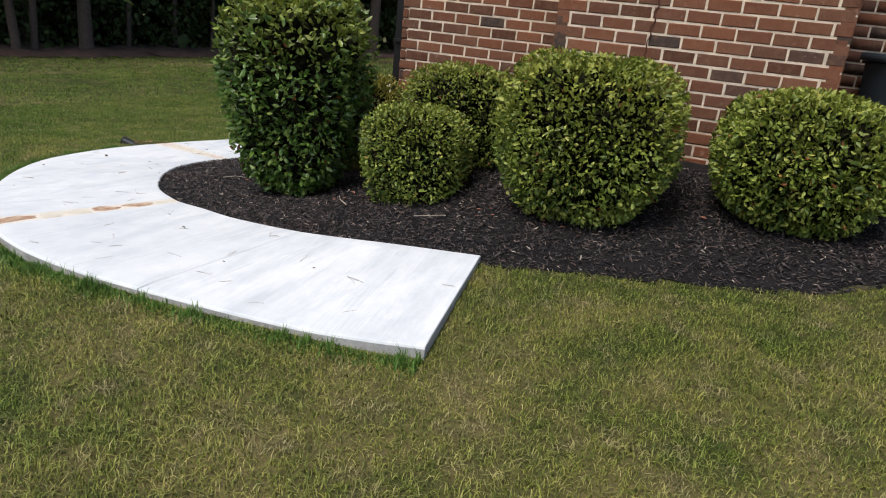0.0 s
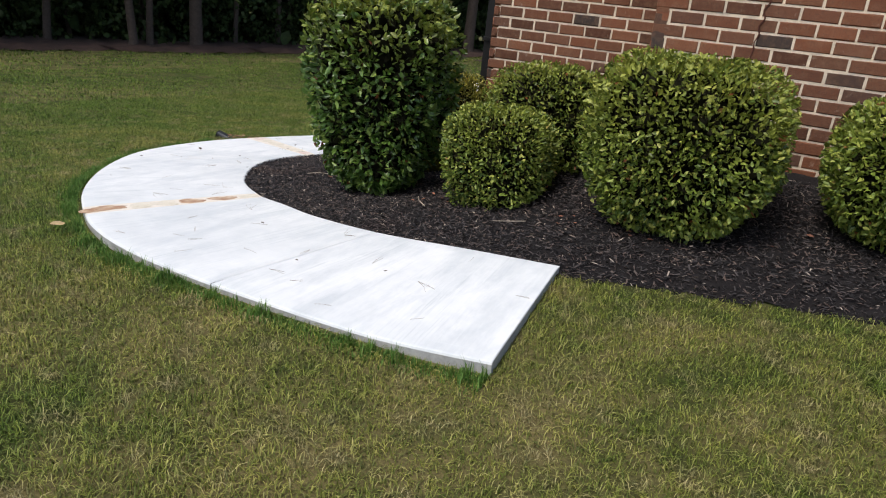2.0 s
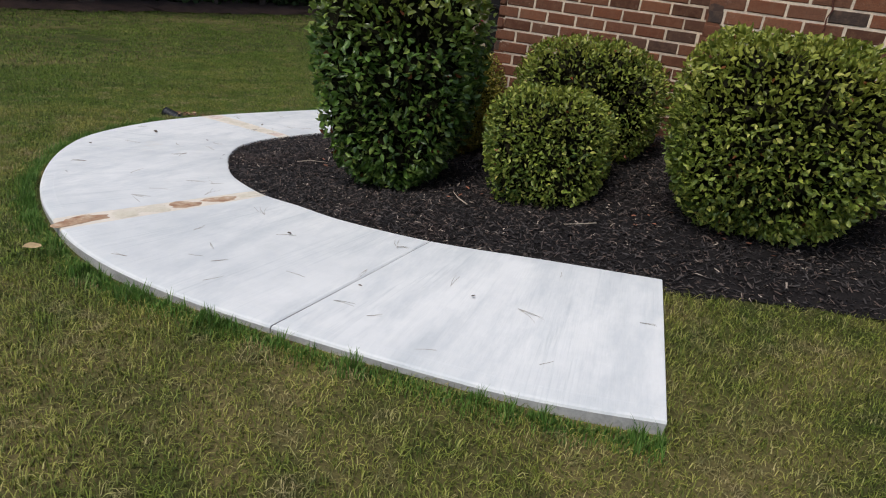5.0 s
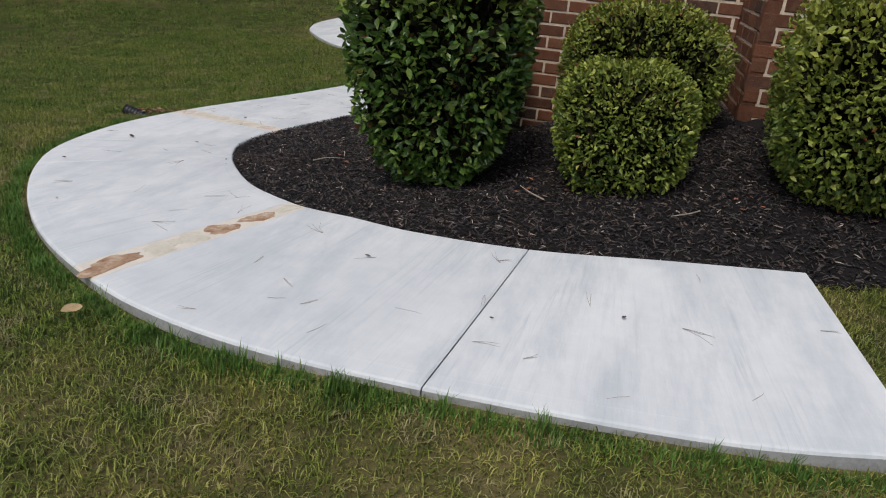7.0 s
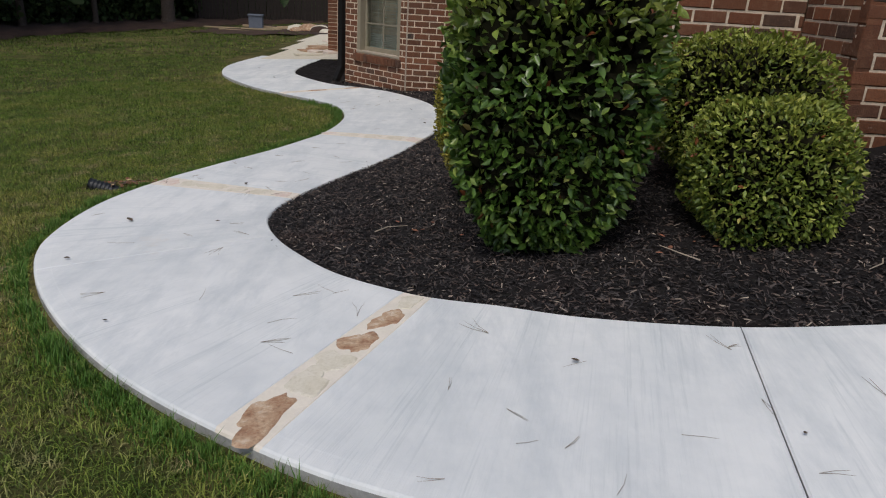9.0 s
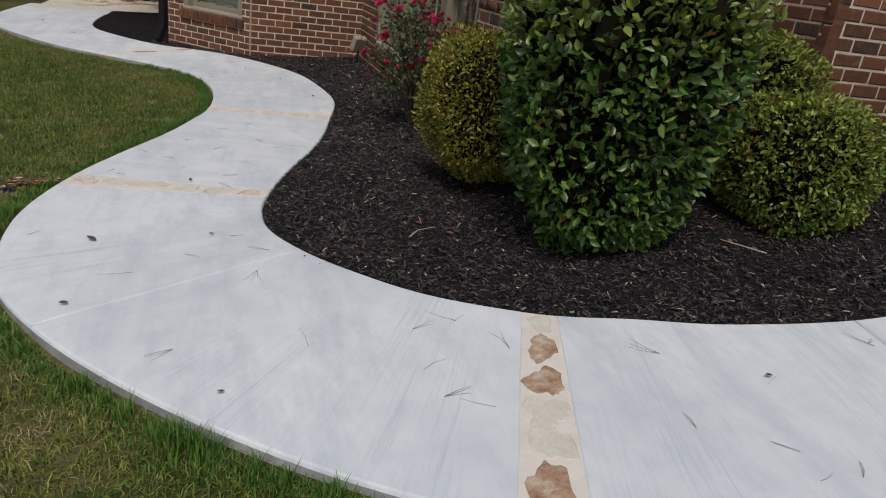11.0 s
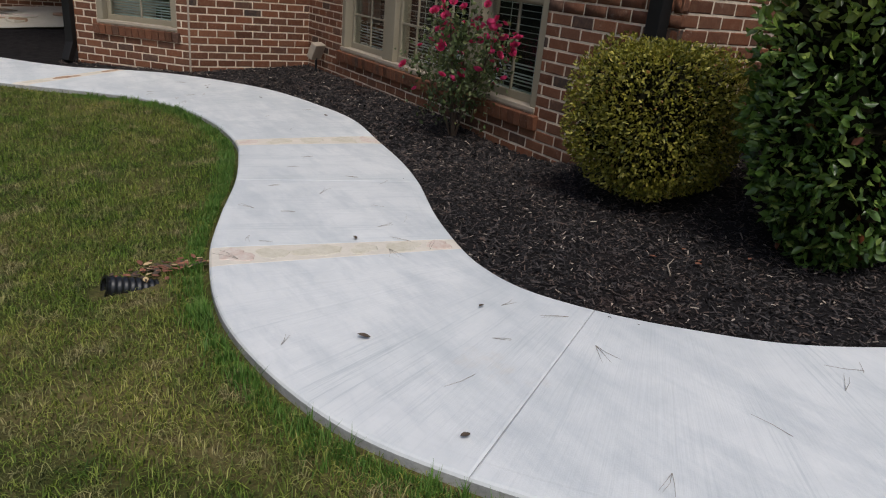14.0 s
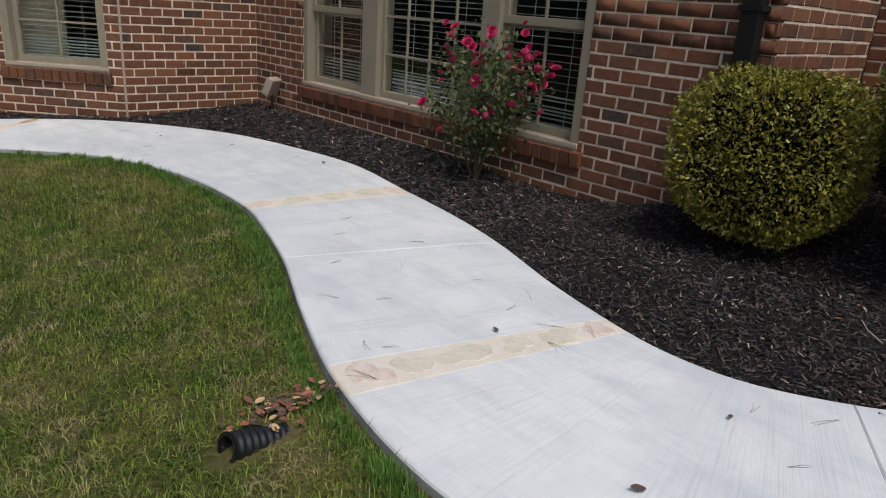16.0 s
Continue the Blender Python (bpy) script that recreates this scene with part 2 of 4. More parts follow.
WOODLEAF = leaf_material("woodland_leaf", [(0.0, (0.015, 0.03, 0.009)), (0.5, (0.03, 0.05, 0.014)), (0.85, (0.05, 0.08, 0.022)), (1.0, (0.09, 0.11, 0.04))], None, 0.6, 0.2)
LITTER = simple("fallen_leaf_litter", (0.055, 0.03, 0.021), 0.95, var=0.5, scale=3, bumpy=1.0)


def stone_material(name, cols):
    m, t, p = material(name, 0.85, spec=0.3)
    n1, n2 = noise_fac(t, 11, 9, 0.75), noise_fac(t, 90, 4)
    c = ramp(t, n1, [(0.28, cols[0]), (0.42, cols[1]), (0.55, cols[2]), (0.7, cols[3])])
    t.links.new(mixed(t, ramp(t, n2, [(0.3, (0.5, 0.5, 0.5)), (0.5, (0, 0, 0))]), c, cols[0]), p.inputs["Base Color"])
    bump(t, p, n1, 0.7, 0.006)
    return m


STONE = stone_material("brown_flagstone", [(0.16, 0.09, 0.06), (0.34, 0.19, 0.115), (0.50, 0.35, 0.23), (0.70, 0.61, 0.50)])
PALESTONE = stone_material("pale_flagstone", [(0.53, 0.47, 0.36), (0.63, 0.58, 0.47), (0.69, 0.64, 0.54), (0.72, 0.67, 0.58)])
PINKSTONE = stone_material("pink_flagstone", [(0.55, 0.38, 0.30), (0.66, 0.53, 0.46), (0.71, 0.63, 0.56), (0.74, 0.68, 0.62)])


def chip_material():
    m, t, p = material("mulch_chip", 0.8, spec=0.25)
    isl = t.nodes.new("ShaderNodeNewGeometry").outputs["Random Per Island"]
    c = ramp(t, isl, [(0.0, (0.005, 0.0045, 0.005)), (0.45, (0.022, 0.020, 0.0205)), (0.74, (0.075, 0.066, 0.064)), (0.93, (0.105, 0.075, 0.062)), (0.975, (0.13, 0.10, 0.085)), (0.992, (0.40, 0.34, 0.28))])
    red = noise_fac(t, 1.3, 3)
    c = mixed(t, ramp(t, red, [(0.58, (0, 0, 0)), (0.78, (0.4, 0.4, 0.4))]), c, (0.075, 0.036, 0.024))
    t.links.new(c, p.inputs["Base Color"])
    return m


CHIP = chip_material()
GLASS, gt, gp = material("window_glass", 0.03)
gp.inputs["Transmission Weight"].default_value = 1.0
gp.inputs["IOR"].default_value = 1.45
gp.inputs["Base Color"].default_value = (0.9, 0.95, 0.93, 1)


# ---------------------------------------------------------------- mesh helpers
def finish(name, bm, mat, smooth=False):
    me = bpy.data.meshes.new(name)
    bm.normal_update()
    bm.to_mesh(me)
    bm.free()
    if mat:
        me.materials.append(mat)
    if smooth:
        me.polygons.foreach_set("use_smooth", [True] * len(me.polygons))
    return me


def raw(name, verts, faces, mat, smooth=False):
    """A mesh from arrays: verts (n, 3), faces (m, k)."""
    verts, faces = np.asarray(verts, np.float32), np.asarray(faces, np.int32)
    me = bpy.data.meshes.new(name)
    me.vertices.add(len(verts))
    me.vertices.foreach_set("co", verts.ravel())
    k = faces.shape[1]
    me.loops.add(faces.size)
    me.loops.foreach_set("vertex_index", faces.ravel())
    me.polygons.add(len(faces))
    me.polygons.foreach_set("loop_start", np.arange(0, faces.size, k, dtype=np.int32))
    if smooth:
        me.polygons.foreach_set("use_smooth", np.ones(len(faces), bool))
    me.update(calc_edges=True)
    me.materials.append(mat)
    return me


def part(name, data, mat=None, parent=None, label="", smooth=False):
    me = finish(name, data, mat, smooth) if isinstance(data, bmesh.types.BMesh) else data
    ob = new(name, me)
    ob.parent = parent
    return tagged(ob, label)


def thing(name, label, category, at=(0, 0, 0), rz=0.0, group="", kind=""):
    ob = new(name)
    ob.empty_display_size = 0.1
    ob.matrix_world = pose(*at, 0, 0, rz)
    return tagged(ob, label, category, group, kind)


def box(bm, lo, hi, bevel=0.0):
    m = Matrix.LocRotScale([(a + b) / 2 for a, b in zip(lo, hi)], None, [b - a for a, b in zip(lo, hi)])
    vs = bmesh.ops.create_cube(bm, size=1, matrix=m)["verts"]
    if bevel:
        es = list({e for v in vs for e in v.link_edges})
        bmesh.ops.bevel(bm, geom=es, offset=bevel, segments=2, affect="EDGES", profile=0.6)
    return bm


def boxed(lo, hi, bevel=0.0):
    return box(bmesh.new(), lo, hi, bevel)


def tube(points, radii, sides=10, closed=True):
    """Arrays of a tube along points."""
    points = [Vector(p) for p in points]
    vs, fs = [], []
    for i, p in enumerate(points):
        d = (points[min(i + 1, len(points) - 1)] - points[max(i - 1, 0)]).normalized()
        a = d.cross(Vector((0.31, 0.83, 0.47))).normalized()
        b = d.cross(a)
        for k in range(sides):
            w = 2 * math.pi * k / sides
            vs.append(p + radii[i] * (math.cos(w) * a + math.sin(w) * b))
    for i in range(len(points) - 1):
        for k in range(sides):
            k2 = (k + 1) % sides
            fs.append((i * sides + k, i * sides + k2, (i + 1) * sides + k2, (i + 1) * sides + k))
    return [tuple(v) for v in vs], fs


def tube_part(name, points, radii, mat, parent, sides=10, label=""):
    vs, fs = tube(points, radii, sides)
    return part(name, raw(name, vs, fs, mat, True), None, parent, label)


# ---------------------------------------------------------------- ground
WALK_NEAR = [((0.679, -0.870), (0.569, 0.143)), ((0.142, -0.958), (0.070, 0.135)), ((-0.688, -0.964), (-0.503, 0.116)), ((-1.253, -0.919), (-1.022, 0.194)), ((-1.700, -0.806), (-1.378, 0.316)),
             ((-2.087, -0.613), (-1.663, 0.422)), ((-2.566, -0.289), (-2.022, 0.647)), ((-3.025, 0.146), (-2.271, 0.920)), ((-3.399, 0.627), (-2.446, 1.177)), ((-3.617, 1.088), (-2.565, 1.457)),
             ((-3.696, 1.746), (-2.582, 1.724)), ((-3.591, 2.376), (-2.535, 1.982)), ((-3.394, 2.920), (-2.406, 2.406)), ((-3.152, 3.486), (-2.192, 2.947))]
WALK_FAR = [((-2.986, 3.991), (-2.037, 3.454)), ((-2.880, 4.394), (-1.902, 4.054)), ((-2.836, 5.009), (-1.747, 4.812)), ((-2.877, 5.623), (-1.763, 5.568)), ((-3.036, 6.227), (-1.881, 6.388)),
             ((-3.294, 6.680), (-2.163, 7.081)), ((-3.621, 7.078), (-2.591, 7.748)), ((-4.074, 7.561), (-3.045, 8.172)), ((-4.632, 8.174), (-3.512, 8.521)), ((-5.267, 9.105), (-4.042, 9.240)),
             ((-5.782, 10.075), (-4.479, 10.090)), ((-6.101, 11.452), (-4.605, 11.127)), ((-6.025, 13.343), (-4.528, 12.513))]
WALK = WALK_NEAR + WALK_FAR


def spline(ps, u):
    i = min(int(u), len(ps) - 2)
    f = u - i
    g = [Vector(ps[min(max(i + k, 0), len(ps) - 1)]) for k in (-1, 0, 1, 2)]
    return 0.5 * ((2 * g[1]) + (g[2] - g[0]) * f + (2 * g[0] - 5 * g[1] + 4 * g[2] - g[3]) * f * f + (3 * g[1] - g[0] - 3 * g[2] + g[3]) * f ** 3)


OUTER, INNER = [a for a, b in WALK], [b for a, b in WALK]


def across(u, v):
    """A place on the walk: u counts the stations, v goes from the lawn's edge to the bed's."""
    return spline(OUTER, u).lerp(spline(INNER, u), 0.016 + 0.984 * v)


walkway = thing("walkway", "curving pale concrete front walk with stone bands", "walkway", kind="structure")
# Slabs between tooled joints and stone bands.
HALF = 0.17
CUTS = [0.0, 2.0, (5 - HALF, 5 + HALF), 8.0, (11 - HALF, 11 + HALF), 13.0, (15 - HALF, 15 + HALF), 18.2, (21 - 0.13, 21 + 0.13), 23.0, 25.0, 26.0]


def slab(u0, u1, name="slab", mat=CONCRETE, lift=0.0, thick=0.11, v0=0.0, v1=1.0, gap=0.004):
    n = max(3, int((u1 - u0) * 8))
    prof = [(v0, -thick), (v0, -0.012), (v0 + 0.004, -0.004), (v0 + 0.011, 0.0), (v0 + 0.06, 0.0015), (v0 + 0.066, 0.0022)]
    inner = [0.15, 0.3, 0.45, 0.6, 0.75, 0.88]
    prof += [(v0 + (v1 - v0) * q, 0.0022) for q in inner]
    prof += [(v1 - 0.066, 0.0022), (v1 - 0.06, 0.0015), (v1 - 0.011, 0.0), (v1 - 0.004, -0.004), (v1, -0.012), (v1, -thick)]
    k = len(prof)
    vs, fs = [], []
    span = (across(u1, 0.5) - across(u0, 0.5)).length / (u1 - u0)
    e = gap / span
    us = [u0 + e, u0 + e + 0.006 / span] + [u0 + (u1 - u0) * i / n for i in range(1, n)] + [u1 - e - 0.006 / span, u1 - e]
    for i, u in enumerate(us):
        for v, dz in prof:
            p = across(u, v)
            if i in (0, len(us) - 1):
                dz = min(dz, -0.0035)
            vs.append((p.x, p.y, land(p.x, p.y) + dz + lift))
    for i in range(len(us) - 1):
        for j in range(k - 1):
            fs.append((i * k + j, i * k + j + 1, (i + 1) * k + j + 1, (i + 1) * k + j))
    me_faces = fs
    me = bpy.data.meshes.new(name)
    ends = [tuple(reversed(range(k))), tuple((len(us) - 1) * k + j for j in range(k))]
    me.from_pydata(vs, [], me_faces + ends)
    uv = me.uv_layers.new(name="along")
    for lp in me.loops:
        i, j = divmod(lp.vertex_index, k)
        uv.data[lp.index].uv = (us[i] * 0.58, prof[j][0])
    me.materials.append(mat)
    me.materials.append(EDGEGREY)
    for q, f_ in enumerate(fs):
        if q % (k - 1) == 0:
            me.polygons[q].material_index = 1
    for f_ in (len(fs), len(fs) + 1):
        me.polygons[f_].material_index = 1
    bmn = bmesh.new()
    bmn.from_mesh(me)
    bmesh.ops.recalc_face_normals(bmn, faces=bmn.faces)
    bmn.to_mesh(me)
    bmn.free()
    return part(name, me, None, walkway)


last = 0.0
for cut in CUTS[1:]:
    a, b = cut if isinstance(cut, tuple) else (cut, cut)
    slab(last, a, gap=0.0018 if 2.0 in (a, last) else 0.0007)
    if b > a:
        band = slab(a, b, "stone_band", BAND, -0.0005, 0.11, gap=-0.008)
        tagged(band, "cream mortar band set with brown flagstones")
    last = b


def flagstone(u, v, ru, rv, mat, seed):
    """A thin flat stone bedded in a band, with a ragged outline."""
    r = random.Random(seed)
    bm = bmesh.new()
    n = 30
    rim, top = [], []
    for k in range(n):
        w = 2 * math.pi * k / n
        q = 0.95 + 0.17 * math.sin(2 * w + seed) + 0.13 * math.sin(3 * w + 2.3 * seed) + 0.07 * math.sin(7 * w + seed) + r.uniform(-0.07, 0.07)
        p = across(u + ru * q * math.cos(w), v + rv * q * math.sin(w))
        p2 = across(u + ru * q * 0.9 * math.cos(w), v + rv * q * 0.9 * math.sin(w))
        z = land(p.x, p.y)
        rim.append(bm.verts.new((p.x, p.y, z + 0.001)))
        top.append(bm.verts.new((p2.x, p2.y, z + 0.0042 + r.uniform(-0.001, 0.001))))
    for k in range(n):
        bm.faces.new((rim[k], rim[(k + 1) % n], top[(k + 1) % n], top[k]))
    bm.faces.new(top)
    bmesh.ops.recalc_face_normals(bm, faces=bm.faces)
    return part("flagstone", bm, mat, walkway)


for u0, row in ((5, [(0.10, 0.12, STONE), (0.30, 0.09, PALESTONE), (0.43, 0.075, PALESTONE), (0.57, 0.085, STONE), (0.76, 0.085, STONE), (0.92, 0.06, PALESTONE)]),
                (11, [(0.10, 0.07, PINKSTONE), (0.24, 0.06, PALESTONE), (0.42, 0.1, PALESTONE), (0.60, 0.06, PALESTONE), (0.76, 0.09, PALESTONE), (0.91, 0.06, PINKSTONE)]),
                (15, [(0.08, 0.07, PINKSTONE), (0.3, 0.1, PALESTONE), (0.52, 0.1, PALESTONE), (0.75, 0.1, PALESTONE), (0.92, 0.06, PINKSTONE)]),
                (21, [(0.15, 0.11, PALESTONE), (0.42, 0.12, STONE), (0.68, 0.1, PALESTONE), (0.87, 0.1, STONE)])):
    for k, (v, rv, mt) in enumerate(row):
        flagstone(u0, v, 0.14 if u0 != 21 else 0.09, rv * 0.98, mt, u0 * 10 + k)

inner_line = [tuple(spline(INNER, i / 4)) for i in range(4 * (len(WALK) - 1) + 1)]
outer_line = [tuple(spline(OUTER, i / 4)) for i in range(4 * (len(WALK) - 1) + 1)]
walk_poly = outer_line + inner_line[::-1]
# The bed: from the walk's inner edge to the house, and east along the front to the lawn's edge.
bed_poly = inner_line + [(-3.0, 12.4), (-2.0, 9.5), (0.5, 9.0), (0.9, 3.0), (3.9, 3.0), (3.9, 0.98), (2.9, 0.76), (2.200, 0.292), (1.379, 0.221), (0.971, 0.143), (0.597, 0.099)]


def inside(poly, xs, ys):
    xs, ys = np.asarray(xs), np.asarray(ys)
    hit = np.zeros(xs.shape, bool)
    for (x0, y0), (x1, y1) in zip(poly, poly[1:] + poly[:1]):
        if y0 == y1:
            continue
        c = ((y0 > ys) != (y1 > ys)) & (xs < (x1 - x0) * (ys - y0) / (y1 - y0) + x0)
        hit ^= c
    return hit


land_v = np.vectorize(land)


def hump(xs, ys):
    """Small unevenness of turf and bed."""
    return 0.012 * np.sin(2.1 * xs + 0.7 * ys) * np.sin(1.7 * ys - 0.4 * xs) + 0.006 * np.sin(6.3 * xs + 1.1) * np.sin(5.7 * ys)


def sheet(xs, ys, z, keep=None):
    nx, ny = len(xs), len(ys)
    gx, gy = np.meshgrid(xs, ys, indexing="ij")
    vs = np.stack([gx, gy, z(gx, gy)], -1).reshape(-1, 3)
    idx = np.arange(nx * ny).reshape(nx, ny)
    fs = np.stack([idx[:-1, :-1], idx[1:, :-1], idx[1:, 1:], idx[:-1, 1:]], -1).reshape(-1, 4)
    if keep is not None:
        c = vs[fs].mean(1)
        fs = fs[keep(c[:, 0], c[:, 1])]
        used, inv = np.unique(fs, return_inverse=True)
        vs, fs = vs[used], inv.reshape(-1, 4)
    return vs, fs


def steps(bounds):
    out = []
    for a, b, d in bounds:
        out += list(np.arange(a, b - 1e-6, d))
    return np.array(out + [bounds[-1][1]])


gxs = steps([(-1200, -200, 200), (-200, -40, 20), (-40, -10, 2), (-10, -6, 0.5), (-6, 4, 0.1), (4, 10, 0.5), (10, 40, 3), (40, 200, 20), (200, 1200, 200)])
gys = steps([(-1200, -200, 200), (-200, -40, 20), (-40, -8, 2), (-8, -4, 0.5), (-4, 9, 0.1), (9, 16, 0.5), (16, 40, 2), (40, 200, 20), (200, 1200, 200)])
vs, fs = sheet(gxs, gys, lambda x, y: land_v(x, y) - LAWN_DROP + hump(x, y) * (np.hypot(x, y) < 60))
ground = part("ground", raw("ground", vs, fs, SOIL, True))
tagged(ground, "sloping front lawn with thin dry patches in the turf", "lawn", kind="structure")

bxs, bys = np.arange(-5.0, 3.7, 0.05), np.arange(-0.1, 12.5, 0.05)


def in_bed(x, y):
    ok = inside(bed_poly, x, y)
    for dx, dy in ((0.06, 0), (-0.06, 0), (0, 0.06), (0, -0.06)):
        ok |= inside(bed_poly, x + dx, y + dy) & inside(walk_poly, x, y)
    return ok




def lip(x, y):
    """The bed's surface sinks to the turf along its lawn edge."""
    e = np.clip((y - np.interp(x, [0.597, 0.971, 1.379, 2.2, 2.9, 3.9], [0.099, 0.143, 0.221, 0.292, 0.76, 0.98])) / 0.2, 0, 1)
    return np.where(x > 0.57, 0.026 * (1 - e * e * (3 - 2 * e)), 0.0)


lumps = rng.normal(0, 0.006, (len(bxs), len(bys)))
vs, fs = sheet(bxs, bys, lambda x, y: land_v(x, y) - BED_DROP - lip(x, y) + hump(x, y) * 0.6 + lumps, in_bed)
bed = part("mulch_bed", raw("mulch_bed", vs, fs, MULCH))
tagged(bed, "black shredded mulch bed along the brick house", "mulch bed", kind="structure")


def heights(x, y, drop):
    return land_v(x, y) - drop + hump(x, y)


# Mulch chips: little wedge-shaped splinters.
def chips(n, lo, hi, size, seed):
    r = np.random.default_rng(seed)
    x, y = r.uniform(lo[0], hi[0], n), r.uniform(lo[1], hi[1], n)
    ok = inside(bed_poly, x, y) & ~inside(walk_poly, x, y) & ~((x > -0.9) & (y > 2.3)) & ~((x > 0.45) & (y > 1.5)) & ~((x > -2.3) & (y > 7.8))
    x, y = x[ok], y[ok]
    n = len(x)
    a, ln, wd = r.uniform(0, 2 * np.pi, n), size * r.uniform(0.5, 1.5, n), size * r.uniform(0.12, 0.33, n)
    tilt = r.normal(0, 0.35, n)
    z = land_v(x, y) - BED_DROP - lip(x, y) + hump(x, y) * 0.6 + r.uniform(0.0, 0.016, n)
    d = np.stack([np.cos(a) * np.cos(tilt), np.sin(a) * np.cos(tilt), np.sin(tilt)], -1)
    s = np.stack([-np.sin(a), np.cos(a), r.normal(0, 0.4, n)], -1)
    c = np.stack([x, y, z], -1)
    up = np.array([0, 0, 1.0]) * (wd * 0.5)[:, None]
    p = np.stack([c - d * ln[:, None] / 2 - s * wd[:, None] / 2, c + d * ln[:, None] / 2 - s * wd[:, None] / 3, c + d * ln[:, None] / 2 * 0.9 + s * wd[:, None] / 3,
                  c - d * ln[:, None] / 2 * 0.9 + s * wd[:, None] / 2, c + up], 1).reshape(-1, 3)
    b = np.arange(n)[:, None] * 5
    f = np.concatenate([b + np.array([q]) for q in ((0, 1, 4), (1, 2, 4), (2, 3, 4), (3, 0, 4))], 0)
    return p, f


vs, fs = chips(130000, (-3.2, 0.1), (3.6, 3.4), 0.026, 3)
v2, f2 = chips(36000, (-3.6, 3.2), (-0.9, 9.0), 0.04, 4)
chip_ob = part("mulch_chips", raw("mulch_chips", np.concatenate([vs, v2]), np.concatenate([fs, f2 + len(vs)]), CHIP))
tagged(chip_ob, "loose black and brown shredded mulch chips", "mulch", kind="stuff")


# Grass: bent blades, dense on the near lawn and thinner further out.
def blades(n, lo, hi, tall, wide, seed, hole=None, edge=False):
    r = np.random.default_rng(seed)
    x, y = r.uniform(lo[0], hi[0], n), r.uniform(lo[1], hi[1], n)
    ok = ~inside(bed_poly, x, y) & ~inside(walk_poly, x, y) & ~((x > -4.4) & (y > 8.0)) & ~((x > -6.6) & (y > 12.4) & (y < 25)) & ~((x > 0) & (y > 0.8))
    ok &= ~((np.abs(x - -3.923) < 0.14) & (np.abs(y - 2.282) < 0.07))
    if hole is not None:
        ok &= ~((x > hole[0]) & (x < hole[1]) & (y > hole[2]) & (y < hole[3]))
    x, y = x[ok], y[ok]
    n = len(x)
    thin = 0.5 + 0.5 * np.sin(3.1 * x + 1.3 * np.sin(2.3 * y)) * np.sin(2.7 * y + 1.7 * np.sin(1.9 * x))
    h = tall * r.uniform(0.45, 1.2, n) * (0.72 + 0.35 * thin)
    a, lean = r.uniform(0, 2 * np.pi, n), r.normal(0.95, 0.65, n)
    w = wide * r.uniform(0.6, 1.3, n)
    z = heights(x, y, LAWN_DROP)
    c = np.stack([x, y, z - 0.003], -1)
    side = np.stack([-np.sin(a), np.cos(a), 0 * a], -1) * (w / 2)[:, None]
    fwd = np.stack([np.cos(a), np.sin(a), 0 * a], -1)
    up = np.array([0, 0, 1.0])
    mid = c + fwd * (h * lean * 0.35)[:, None] + up * (h * 0.6)[:, None]
    tip = c + fwd * (h * lean)[:, None] + up * (h * np.maximum(0.3, 1 - 0.4 * np.abs(lean)))[:, None]
    if edge:
        p = np.stack([c - side, c + side, tip], 1).reshape(-1, 3)
        return p, np.arange(3 * n).reshape(-1, 3)
    p = np.stack([c - side, c + side, mid + side * 0.75, mid - side * 0.75, tip], 1).reshape(-1, 3)
    b = np.arange(n)[:, None] * 5
    f = np.concatenate([b + np.array([q]) for q in ((0, 1, 2), (0, 2, 3), (3, 2, 4))], 0)
    return p, f


sets = [blades(720000, (-5.6, -3.4), (3.6, 3.6), 0.036, 0.0034, 11), blades(330000, (-7.6, -1.0), (-2.6, 9.0), 0.052, 0.0055, 12, (-5.6, 3.6, -3.4, 3.6), True),
        blades(150000, (-13, -2.0), (-3.0, 14.0), 0.06, 0.011, 13, (-7.6, -2.6, -1.0, 9.0), True), blades(90000, (-26, 0.0), (-4.5, 30.0), 0.08, 0.024, 14, (-13, -3, -2, 14), True)]
n0, pv, pf = 0, [], []
for v, f in sets:
    pv.append(v), pf.append(f + n0)
    n0 += len(v)
turf = part("grass_blades", raw("grass_blades", np.concatenate(pv), np.concatenate(pf), GRASS))
tagged(turf, "short green and straw-dry lawn grass", "grass", kind="stuff")


